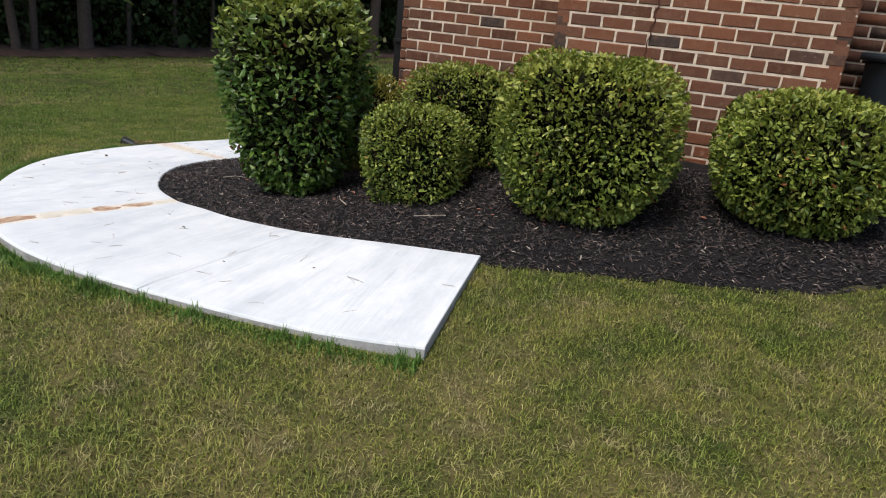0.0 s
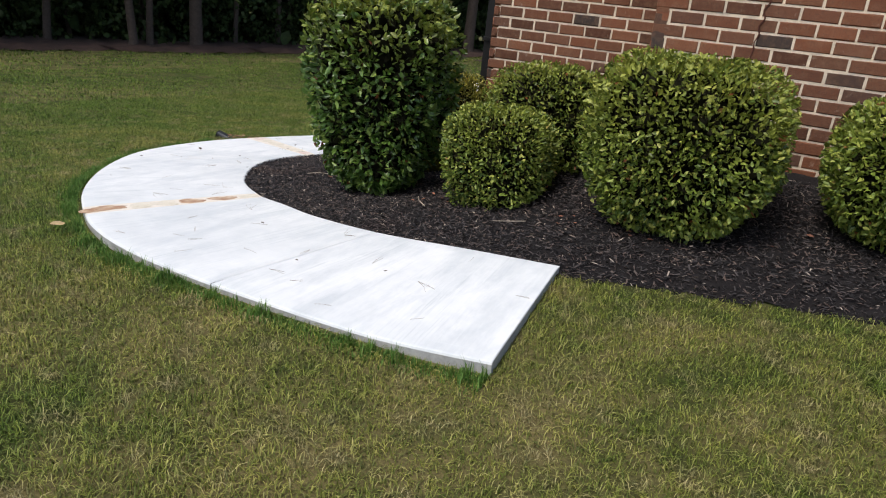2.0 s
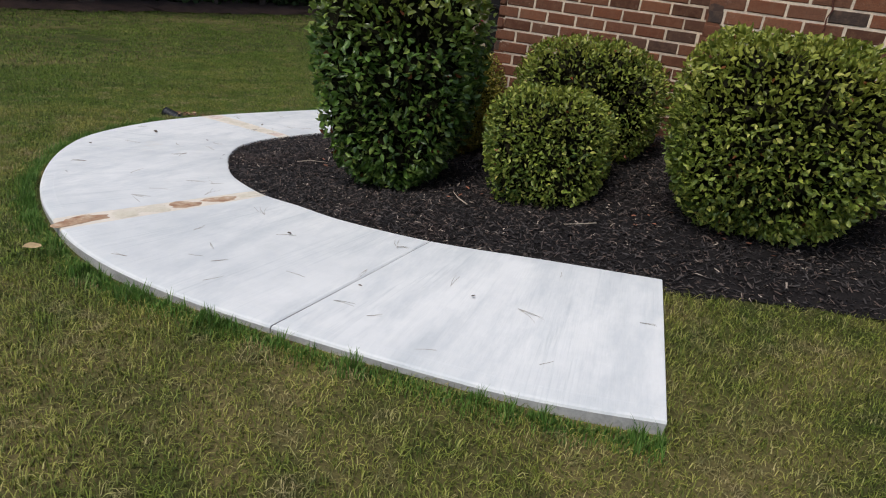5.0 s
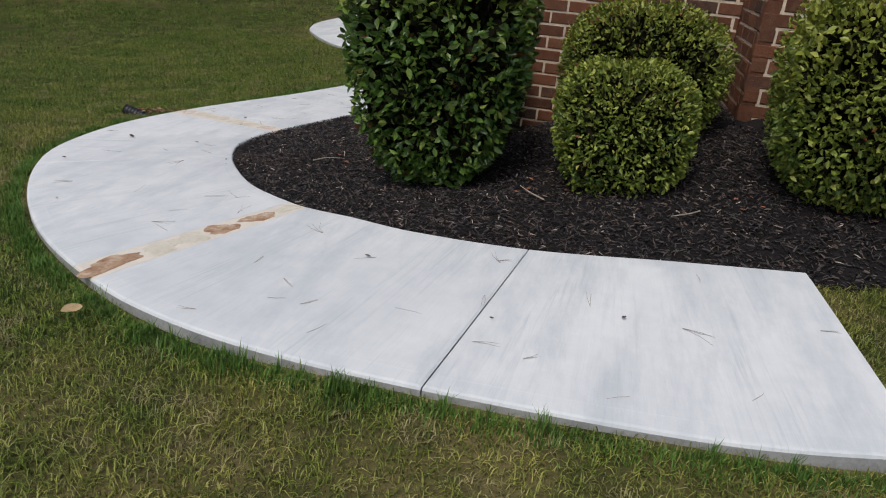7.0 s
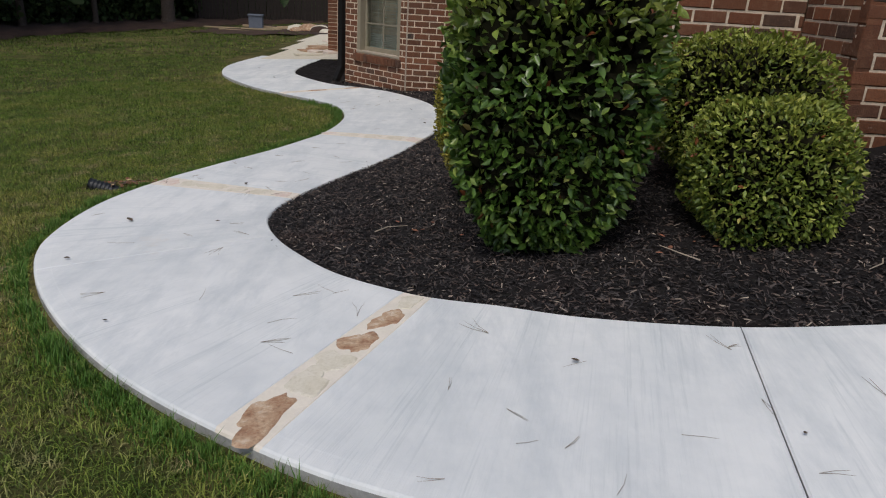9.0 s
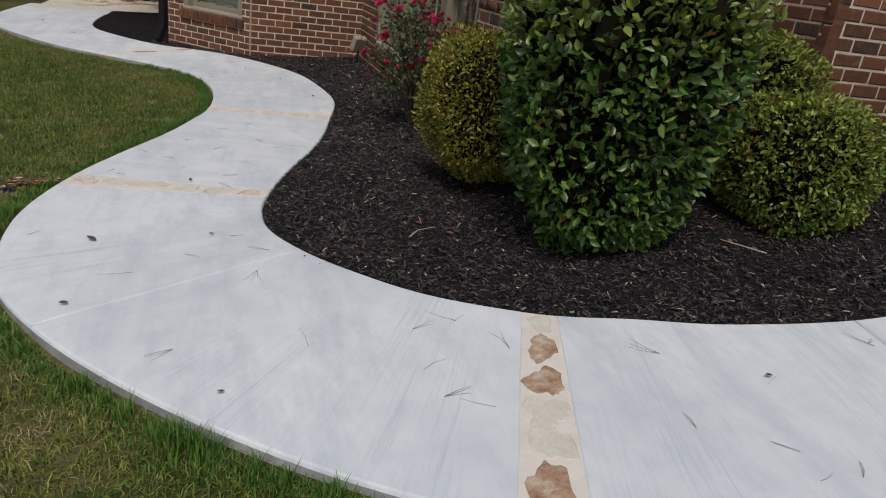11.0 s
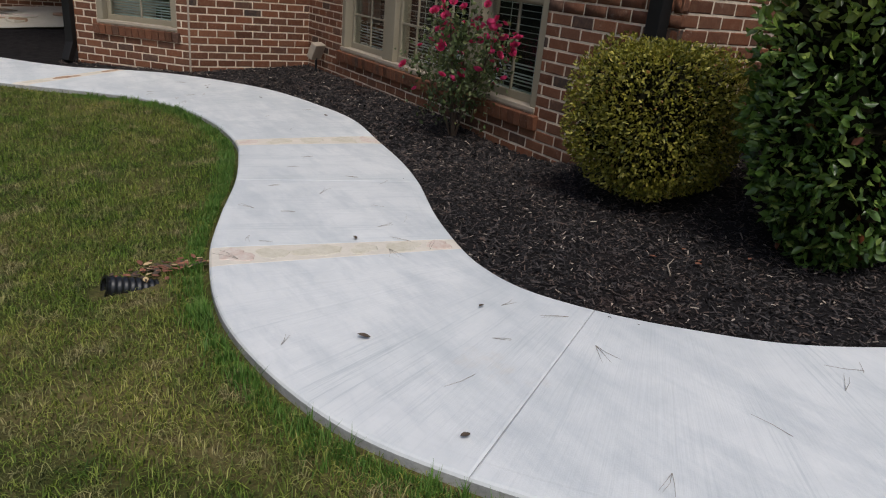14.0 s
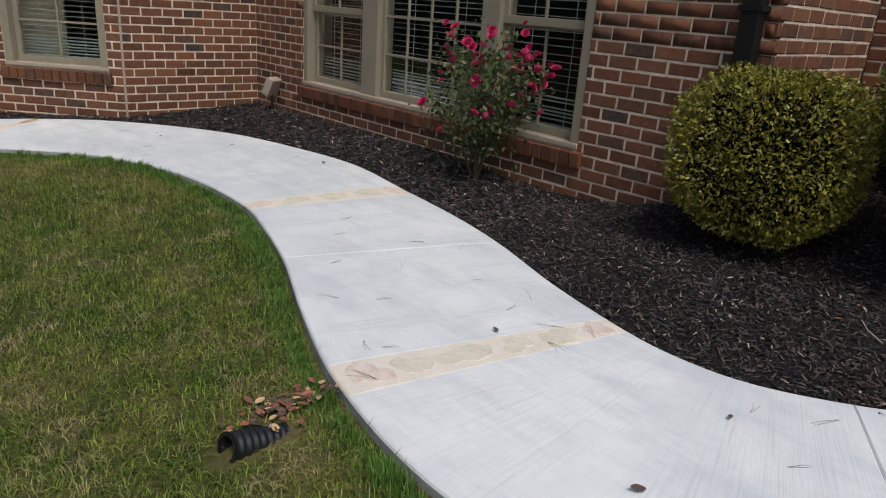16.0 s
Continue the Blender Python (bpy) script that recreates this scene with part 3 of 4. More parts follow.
# Taller uncut tufts along the walk's lawn edge.
def fringe():
    r = np.random.default_rng(21)
    n = 26000
    u = r.uniform(0, 20, n)
    o = np.array([tuple(spline(OUTER, q)) for q in u])
    nx = np.array([tuple((spline(OUTER, q) - spline(INNER, q)).normalized()) for q in u])
    off = 0.012 + np.abs(r.normal(0, 0.05, n))
    clump = 0.5 + 0.5 * np.sin(u * 23 + 3 * np.sin(u * 7.1))
    c2 = o + nx * off[:, None]
    h = (0.03 + 0.06 * clump ** 4 * r.uniform(0.2, 1, n)) * np.exp(-off * 3)
    a = r.uniform(0, 2 * np.pi, n)
    lean = r.normal(0.3, 0.3, n)
    c = np.stack([c2[:, 0], c2[:, 1], heights(c2[:, 0], c2[:, 1], LAWN_DROP) - 0.003], -1)
    w = 0.0042 * r.uniform(0.6, 1.3, n)
    side = np.stack([-np.sin(a), np.cos(a), 0 * a], -1) * (w / 2)[:, None]
    fwd = np.stack([np.cos(a), np.sin(a), 0 * a], -1)
    up = np.array([0, 0, 1.0])
    mid = c + fwd * (h * lean * 0.35)[:, None] + up * (h * 0.6)[:, None]
    tip = c + fwd * (h * lean)[:, None] + up * h[:, None]
    p = np.stack([c - side, c + side, mid + side * 0.8, mid - side * 0.8, tip], 1).reshape(-1, 3)
    b = np.arange(n)[:, None] * 5
    f = np.concatenate([b + np.array([q]) for q in ((0, 1, 2), (0, 2, 3), (3, 2, 4))], 0)
    return p, f


FRESH = leaf_material("fresh_grass", [(0.0, (0.05, 0.12, 0.02)), (0.5, (0.085, 0.18, 0.03)), (0.8, (0.12, 0.22, 0.04)), (1.0, (0.17, 0.22, 0.06))], None, 0.55, 0.3)
vs, fs = fringe()
tufts = part("edge_tufts", raw("edge_tufts", vs, fs, FRESH))
tagged(tufts, "long untrimmed green grass along the walk", "grass", kind="stuff")


# ---------------------------------------------------------------- the house
COURSE, PITCH, HEAD = 0.0815, 0.206, 0.0125
TOP = 2.9


def brick_mesh(length):
    """A brick with rounded arrises; local x along, y outwards, z up, from its lower corner."""
    bm = boxed((0, -0.08, 0), (length, 0.0, COURSE - HEAD))
    front = [e for e in bm.edges if all(v.co.y > -0.01 for v in e.verts)]
    bmesh.ops.bevel(bm, geom=front, offset=0.005, segments=1, affect="EDGES")
    for v in bm.verts:
        v.co += Vector((random.uniform(-0.0022, 0.0022), 0, random.uniform(-0.0022, 0.0022)))
    return finish("brick", bm, BRICK)


FULL = [brick_mesh(PITCH - HEAD) for k in range(8)]
PIECES = {}


def brick_wall(name, label, p0, p1, z0, openings=(), objects_below=1.2, flip=0.0, ends=(0.004, 0.004)):
    """A wall from p0 to p1, seen with p0 at the viewer's left; openings are (s0, s1, z0, z1)."""
    d = Vector((p1[0] - p0[0], p1[1] - p0[1], 0))
    ln = d.length
    ang = math.atan2(d.y, d.x)
    m = Matrix.Translation((p0[0], p0[1], 0)) @ Matrix.Rotation(ang, 4, "Z")
    bm = bmesh.new()
    cuts = sorted({0.0, ln, *[q for o in openings for q in o[:2]]})
    for a, b in zip(cuts, cuts[1:]):
        o = [q for q in openings if q[0] <= a + 1e-6 and q[1] >= b - 1e-6]
        spans = [(z0 - 0.3, TOP)] if not o else [(z0 - 0.3, o[0][2]), (o[0][3], TOP)]
        for za, zb in spans:
            box(bm, (a + ends[0] * (a == 0.0), 0.003, za), (b - ends[1] * (b == ln), 0.22, zb))
    w = part(name, bm, MORTAR)
    w.matrix_world = m
    tagged(w, label, "wall", kind="structure")
    rest_v, rest_f, count = [], [], 0
    rows = int((TOP - z0) / COURSE)
    for k in range(rows):
        z = z0 + k * COURSE
        s = -PITCH * (0.5 if k % 2 else 0.0) - flip
        while s < ln:
            a, b = max(s, 0.0), min(s + PITCH - HEAD, ln)
            pieces = [(a, b)]
            for o in openings:
                if z + COURSE > o[2] + 0.01 and z < o[3] - 0.01:
                    cut = []
                    for q0, q1 in pieces:
                        if q1 <= o[0] or q0 >= o[1]:
                            cut.append((q0, q1))
                        else:
                            cut += [(q0, o[0])] * (q0 < o[0]) + [(o[1], q1)] * (q1 > o[1])
                    pieces = cut
            for q0, q1 in pieces:
                if q1 - q0 < 0.006:
                    continue
                jig = random.uniform(-0.0018, 0.0018)
                if z < objects_below and count < 300 and q1 - q0 > 0.025:
                    key = round(q1 - q0, 2)
                    full = q1 - q0 > PITCH - HEAD - 0.004
                    if not full and key not in PIECES:
                        PIECES[key] = brick_mesh(key)
                    ob = part("brick", random.choice(FULL) if full else PIECES[key], None, w)
                    ob.matrix_parent_inverse = Matrix()
                    ob.matrix_basis = pose(q1, -0.0015 + jig, z + random.uniform(-0.001, 0.001), 0, random.uniform(-0.25, 0.25), 180)
                    count += 1
                else:
                    n = len(rest_v)
                    for x in (q0, q1):
                        for y in (-0.0015 + jig, 0.05):
                            for zz in (z, z + COURSE - HEAD):
                                rest_v.append((x, y, zz))
                    rest_f += [(n, n + 4, n + 5, n + 1), (n + 4, n + 6, n + 7, n + 5), (n + 6, n + 2, n + 3, n + 7), (n + 2, n, n + 1, n + 3), (n + 1, n + 5, n + 7, n + 3), (n, n + 2, n + 6, n + 4)]
            s += PITCH
    if rest_f:
        r = part("upper_bricks", raw("upper_bricks", rest_v, rest_f, BRICK), None, w)
        r["kind"] = "stuff"
    return w, m


CX, CY = -0.97, 2.288
AY, BY, BX0, BX1 = 2.288, 1.606, 0.455, 2.199
DY, QX = 7.81, -2.371
EE = (-3.406, 8.845)
SILL = -0.02
W0, W1 = 3.43, 6.86


def rowlocks(wall, s0, s1, z):
    """A sloping brick-on-edge sill under an opening."""
    n = int(round((s1 - s0) / 0.082))
    step = (s1 - s0) / n
    me = PIECES.get("rowlock")
    if me is None:
        bm = boxed((0.004, -0.045, -0.105), (0.078, 0.12, 0.0))
        bmesh.ops.bevel(bm, geom=list(bm.edges), offset=0.004, segments=1, affect="EDGES")
        me = PIECES["rowlock"] = finish("sill_brick", bm, BRICK)
    for k in range(n):
        ob = part("sill_brick", me, None, wall)
        ob.matrix_basis = pose(s0 + k * step, random.uniform(-0.002, 0.002), z, 7, 0, 0)


def sash(window, s0, s1, z0, z1, cols, rows_, depth=0.10, rail=0.045):
    """One sash: four rails, a pane and muntin bars, in wall coordinates."""
    y = depth
    fr = part("sash_frame", box(box(box(boxed((s0, y, z0), (s1, y + 0.04, z0 + rail * 1.3), 0.004), (s0, y, z1 - rail), (s1, y + 0.04, z1), 0.004), (s0, y + 0.002, z0), (s0 + rail, y + 0.038, z1), 0.004),
                                (s1 - rail, y + 0.002, z0), (s1, y + 0.038, z1), 0.004), TRIM, window)
    g = part("pane", boxed((s0 + rail * 0.8, y + 0.018, z0 + rail), (s1 - rail * 0.8, y + 0.023, z1 - rail * 0.8)), GLASS, window)
    g.visible_shadow = False
    a, b, c, d = s0 + rail, s1 - rail, z0 + rail * 1.3, z1 - rail
    for k in range(1, cols):
        x = a + (b - a) * k / cols
        part("muntin", boxed((x - 0.009, y + 0.008, c), (x + 0.009, y + 0.03, d), 0.003), TRIM, window)
    for k in range(1, rows_):
        z = c + (d - c) * k / rows_
        part("muntin", boxed((a, y + 0.01, z - 0.009), (b, y + 0.028, z + 0.009), 0.003), TRIM, window)


def blinds(name, m, s0, s1, z0, z1, depth=0.2):
    """A lowered slatted blind behind a window."""
    ob = thing(name, "lowered white slatted blind behind the window pane", "window blind", group="window blinds")
    ob.matrix_world = m
    bm = boxed((s0, -0.0125, -0.0012), (s1, 0.0125, 0.0012))
    me = finish("slat", bm, BLIND)
    z, k = z0 + 0.06, 0
    while z < z1:
        tilt = -10 if k > 6 else -32
        s = part("slat", me, None, ob)
        s.matrix_basis = pose(0, depth, z, tilt + random.uniform(-3, 3), random.uniform(-0.15, 0.15), 0)
        z += 0.05 if k > 5 else 0.03
        k += 1
    part("bottom_rail", boxed((s0, depth - 0.025, z0 + 0.02), (s1, depth + 0.025, z0 + 0.045), 0.004), BLIND, ob)
    for q in (0.25, 0.75):
        x = s0 + (s1 - s0) * q
        part("cord", boxed((x - 0.002, depth - 0.03, z0 + 0.03), (x + 0.002, depth - 0.027, z1)), BLIND, ob)
    return ob


WTOP = 1.75
wall_c, mc = brick_wall("wall_west", "brown brick house wall with a triple window", (CX, DY), (CX, CY), -0.6115, [(DY - W1, DY - W0, SILL, WTOP)], 1.0)
wall_a, ma = brick_wall("wall_front", "brown brick house wall beside the bed", (CX, AY), (BX0, AY), -0.2765, (), 1.6, 0.05)
wall_b, mb = brick_wall("wall_chimney_front", "projecting brown brick wall with a stained hairline crack", (BX0, BY), (BX1, BY), 0.2125, (), 1.9, 0.11)
wall_b1, mb1 = brick_wall("wall_chimney_side", "short brick return of the projecting wall", (BX0, AY), (BX0, BY), -0.14, (), 1.9)
wall_b2, mb2 = brick_wall("wall_chimney_east", "shaded brick return of the projecting wall", (BX1, BY), (BX1, AY + 0.1), 0.18, (), 1.9)
wall_a2, ma2 = brick_wall("wall_front_east", "shaded brown brick house wall", (BX1, AY + 0.1), (9.0, AY + 0.1), 0.0, (), 1.6)
wall_d, md = brick_wall("wall_north_return", "brown brick return wall with a floodlight", (QX, DY), (CX, DY), -0.6095, (), 1.0, ends=(0.004, -0.02))
wall_e, me_ = brick_wall("wall_bay", "angled brown brick bay wall with a window", EE, (QX, DY), -0.6095, [(0.30, 1.31, SILL + 0.015, WTOP)], 1.0, 0.07)
wall_f, mf = brick_wall("wall_porch", "brown brick wall at the back porch", (-2.6, 16.2), (-2.6, 9.55), -0.7, (), 0.4)
wall_g, mg = brick_wall("wall_porch_back", "brown brick wall behind the back porch", (-4.6, 16.2), (-2.6, 16.2), -0.7, (), 0.6)
closing = part("wall_inner", box(box(box(boxed((9.0, 2.0, -1), (9.2, 16.5, TOP)), (-2.6, 16.42, -1), (9.2, 16.6, TOP)), (-3.3, 8.9, -1), (-2.55, 9.55, TOP)), (2.0, 4.6, -1), (2.2, 16.5, TOP)), MORTAR)
tagged(closing, "plain inner walls that close the house", "wall", kind="structure")
# Unseen lid added so the house blocks skylight and stays dark inside.
lid = bmesh.new()
lv = [lid.verts.new((x, y, TOP)) for x, y in ((CX, CY), (BX0, AY), (BX0, BY), (BX1, BY), (BX1, AY), (9.2, AY), (9.2, 16.6), (-4.6, 16.6), (-4.6, 9.9), EE, (QX, DY), (CX, DY))]
top_face = lid.faces.new(lv)
bmesh.ops.solidify(lid, geom=[top_face], thickness=-0.15)
tagged(part("ceiling", lid, CREAM), "plain unseen lid added to keep daylight out of the house", "ceiling", kind="structure")

part("caulk_joint", boxed((-0.012, -0.006, -0.6), (0.008, 0.01, TOP - 0.01), 0.003), CREAM, wall_d, "cream caulk line at the brick angle")
pts_c = [(0.60 + 0.012 * math.sin(2.9 * k) + 0.004 * k, -0.006, 1.04 + 0.045 * k) for k in range(14)]
tube_part("crack_line", pts_c, [0.0035 + 0.0015 * (k % 2) for k in range(14)], simple("rusty_crack", (0.10, 0.03, 0.018), 0.9, var=0.4), wall_b, 5, "rusty hairline crack in the joints")
rowlocks(wall_c, DY - W1 - 0.05, DY - W0 + 0.05, SILL - 0.012)
rowlocks(wall_e, 0.26, 1.35, SILL + 0.003)


def window_unit(name, label, m, s0, s1, z0, parts):
    w = thing(name, label, "window", kind="structure")
    w.matrix_world = m
    part("window_sill", boxed((s0, -0.012, z0), (s1, 0.2, z0 + 0.035), 0.006), CREAM, w, "cream painted sill board")
    z0 += 0.032
    part("window_frame", box(box(boxed((s0 - 0.004, 0.006, z0), (s0 + 0.075, 0.2, WTOP), 0.006), (s1 - 0.075, 0.006, z0), (s1 + 0.004, 0.2, WTOP), 0.006), (s0, 0.035, WTOP - 0.07), (s1, 0.2, WTOP - 0.002), 0.006), TRIM, w, "tan painted frame")
    for p in parts:
        if p[0] == "post":
            part("mullion", boxed((p[1], 0.02, z0), (p[2], 0.2, WTOP - 0.07), 0.008), TRIM, w)
        else:
            sash(w, *p[1:])
    return w


za = SILL + 0.035
S = lambda y: DY - y
window_unit("window_1", "triple tan window with muntin bars over a brick sill", mc, S(W1), S(W0), SILL,
            [("post", S(5.91), S(5.685)), ("post", S(4.44), S(4.26)), ("sash", S(6.785), S(5.91), za, 0.71, 2, 2, 0.09), ("sash", S(6.785), S(5.91), 0.68, 1.68, 2, 2, 0.06),
             ("sash", S(5.685), S(4.44), za, 1.68, 4, 5, 0.07), ("sash", S(4.26), S(3.505), za, 0.76, 2, 1, 0.09), ("sash", S(4.26), S(3.505), 0.73, 1.68, 2, 2, 0.06)])
for a, b in ((6.775, 5.92), (5.675, 4.45), (4.25, 3.515)):
    blinds("window_blind", mc, S(a), S(b), za, 1.68)
window_unit("window_2", "tan double-hung window with muntin bars in the bay", me_, 0.30, 1.31, SILL + 0.015, [("sash", 0.375, 1.235, za + 0.015, 0.80, 2, 2, 0.09), ("sash", 0.375, 1.235, 0.77, 1.68, 2, 2, 0.06)])
blinds("window_blind", me_, 0.385, 1.225, za + 0.015, 1.68)
# Added panels in the near-black bronze colour stand in for the room's shade.
room_shade = thing("room_shade_panels", "added near-black panels standing in for the unlit room", "room", kind="structure")
part("shade_panel", box(boxed((CX + 0.9, 2.6, -0.6), (CX + 0.95, 7.7, TOP - 0.02)), (CX + 0.23, 2.6, -0.62), (CX + 0.9, 7.7, -0.58)), BRONZE, room_shade)


def downspout(x, y, z0, along, out):
    """A dark square downspout with a kicked-out foot and straps."""
    ob = thing("downspout", "dark bronze rectangular downspout on the brick corner", "downspout", (x, y, 0), along)
    part("pipe", boxed((-0.05, out - 0.05, z0 + 0.12), (0.05, out + 0.035, TOP - 0.05), 0.008), BRONZE, ob)
    foot = boxed((-0.05, out - 0.05, -0.13), (0.05, out + 0.035, 0.13), 0.008)
    bmesh.ops.rotate(foot, verts=foot.verts, cent=(0, out, 0.1), matrix=Matrix.Rotation(radians(-28), 3, "X"))
    bmesh.ops.translate(foot, verts=foot.verts, vec=(0, 0, z0 + 0.08))
    part("foot", foot, BRONZE, ob)
    for z in (0.9, 2.0):
        part("strap", boxed((-0.065, out - 0.056, z), (0.065, out + 0.045, z + 0.03), 0.003), BRONZE, ob)
    return ob


downspout(CX, CY + 0.12, -0.25, -90, -0.045)
downspout(EE[0] - 0.03, EE[1] + 0.03, -0.45, -45, -0.02)
downspout(-4.07, 14.4, -0.6, -90, -0.02)


def floodlight():
    ob = thing("floodlight", "small beige ground floodlight on a stake by the wall", "floodlight", (-1.09, 7.27, land(-1.09, 7.27) - 0.02), 205)
    ob.scale = (0.85, 0.85, 0.85)
    part("stake", boxed((-0.012, -0.012, 0), (0.012, 0.012, 0.22), 0.003), PLASTIC, ob)
    h = boxed((-0.1, -0.05, -0.11), (0.1, 0.05, 0.11), 0.018)
    bmesh.ops.rotate(h, verts=h.verts, cent=(0, 0, 0), matrix=Matrix.Rotation(radians(-24), 3, "X"))
    bmesh.ops.translate(h, verts=h.verts, vec=(0, 0, 0.30))
    part("housing", h, CREAM, ob)
    g = boxed((-0.085, -0.056, -0.09), (0.085, -0.05, 0.09), 0.003)
    bmesh.ops.rotate(g, verts=g.verts, cent=(0, 0, 0), matrix=Matrix.Rotation(radians(-24), 3, "X"))
    bmesh.ops.translate(g, verts=g.verts, vec=(0, 0, 0.30))
    part("lens", g, BLIND, ob)


floodlight()


# ---------------------------------------------------------------- shrubs
def leaf_cloud(points, normals, size, seed, droop=0.3, ratio=0.5, spread=0.75):
    """Leaves of four triangles, folded along the midrib, turned about the surface's normals."""
    r = np.random.default_rng(seed)
    n = len(points)
    d = normals + r.normal(0, spread, (n, 3)) + np.array([0, 0, 0.35 - droop])
    d /= np.linalg.norm(d, axis=1)[:, None]
    q = r.normal(0, 1, (n, 3))
    s = np.cross(d, q)
    s /= np.linalg.norm(s, axis=1)[:, None] + 1e-9
    nn = np.cross(s, d)
    ln = size * r.uniform(0.65, 1.3, n)[:, None]
    w = ln * ratio * 0.5
    base, tip = points - d * ln * 0.5, points + d * ln * 0.5 - nn * ln * 0.12
    m1, m2 = points - d * ln * 0.15, points + d * ln * 0.2
    v = np.stack([base, m1 + s * w + nn * w * 0.35, m2 + s * w * 0.8 + nn * w * 0.3, tip, m2 - s * w * 0.8 + nn * w * 0.3, m1 - s * w + nn * w * 0.35], 1).reshape(-1, 3)
    b = np.arange(n)[:, None] * 6
    f = np.concatenate([b + np.array([k]) for k in ((0, 1, 2), (0, 2, 3), (0, 3, 4), (0, 4, 5))], 0)
    return v, f


def lobes(dirs, seed, amount):
    r = np.random.default_rng(seed)
    out = np.zeros(len(dirs))
    for k in range(9):
        ax = r.normal(0, 1, 3)
        ax /= np.linalg.norm(ax)
        out += np.sin((dirs @ ax) * r.uniform(4, 11) + r.uniform(0, 6)) / 9
    return 1 + amount * 3 * out


def shrub(name, label, x, y, radii, height, low, mat, leaf, count, seed, box_=3.0, taper=0.0, ragged=0.03, foot=0.15, group="clipped shrubs"):
    """A clipped shrub: short stems, a core coloured dark as shade, and shells of leaves over a rounded block."""
    z = land(x, y) - 0.02
    ob = thing(name, label, "shrub", (x, y, z), seed * 37 % 360 * 0, group)
    r = np.random.default_rng(seed)
    rx, ry = radii
    rz, cz = (height - low) / 2, (height + low) / 2

    def shell(n, inset):
        dirs = r.normal(0, 1, (n, 3))
        dirs /= np.linalg.norm(dirs, axis=1)[:, None]
        k = 1 / (np.abs(dirs) ** box_).sum(1) ** (1 / box_)
        k = k * lobes(dirs, seed, ragged) * inset
        p = dirs * k[:, None] * np.array([rx, ry, rz])
        h = np.clip(p[:, 2] / rz, -1, 1)
        wide = 1 + taper * np.clip(h, 0, 1) - foot * np.clip(-h, 0, 1) ** 1.4
        p[:, 0] *= wide
        p[:, 1] *= wide
        p[:, 2] += cz
        nrm = dirs / np.array([rx, ry, rz])
        nrm /= np.linalg.norm(nrm, axis=1)[:, None]
        return p, nrm

    ps, ns = [], []
    for share, lo, hi in ((0.64, 0.92, 1.05), (0.24, 0.84, 0.93), (0.12, 0.7, 0.86)):
        p, nrm = shell(int(count * share), r.uniform(lo, hi, int(count * share)))
        ps.append(p), ns.append(nrm)
    v, f = leaf_cloud(np.concatenate(ps), np.concatenate(ns), leaf, seed)
    part("crown", raw("crown", v, f, mat), None, ob)
    # leafy heart, its colour darkened to put shade into the gaps
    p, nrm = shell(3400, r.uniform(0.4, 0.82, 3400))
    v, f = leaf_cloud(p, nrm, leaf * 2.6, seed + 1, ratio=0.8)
    part("inner_growth", raw("inner_growth", v, f, INNERSHADE), None, ob, "old twigs and leaves inside, coloured dark as shade in the gaps")
    for k in range(6):
        a = k * 1.05 + seed
        pts = [(0.05 * math.cos(a), 0.05 * math.sin(a), -0.02), (0.1 * math.cos(a), 0.1 * math.sin(a), low + 0.1), (rx * 0.5 * math.cos(a), ry * 0.5 * math.sin(a), cz), (rx * 0.7 * math.cos(a), ry * 0.7 * math.sin(a), cz + rz * 0.6)]
        tube_part("stem", pts, [0.016, 0.014, 0.009, 0.004], TWIG, ob, 7)
    return ob


shrub("tall_shrub", "tall clipped glossy dark green shrub in the mulch", -1.158, 1.041, (0.45, 0.41), 1.36, -0.03, TALLLEAF, 0.05, 8600, 1, 3.8, 0.07, 0.055, 0.40)
shrub("small_shrub", "small rounded yellow-green clipped holly shrub", -0.18, 0.925, (0.33, 0.32), 0.58, -0.05, BOXLEAF, 0.028, 9000, 2, 3.0, 0.02, 0.04, 0.12)
shrub("back_shrub", "rounded green holly shrub against the brick wall", -0.104, 1.588, (0.44, 0.37), 0.70, -0.03, BOXLEAF, 0.028, 10000, 3, 3.0, 0.02, 0.04, 0.12)
shrub("large_shrub", "large rounded light green clipped holly shrub", 0.914, 0.793, (0.48, 0.42), 0.87, -0.05, BOXLEAF, 0.033, 14500, 4, 3.0, 0.04, 0.04, 0.20)
shrub("round_shrub", "rounded light green holly shrub beside the brick corner", 2.035, 0.99, (0.43, 0.38), 0.68, -0.05, BOXLEAF, 0.033, 12500, 5, 2.8, 0.03, 0.04, 0.16)
shrub("yellow_shrub", "rounded yellow-green clipped shrub at the house corner", -1.262, 2.08, (0.415, 0.42), 0.84, 0.06, YELLEAF, 0.023, 20000, 6, 3.3, 0.02, 0.04, 0.12)


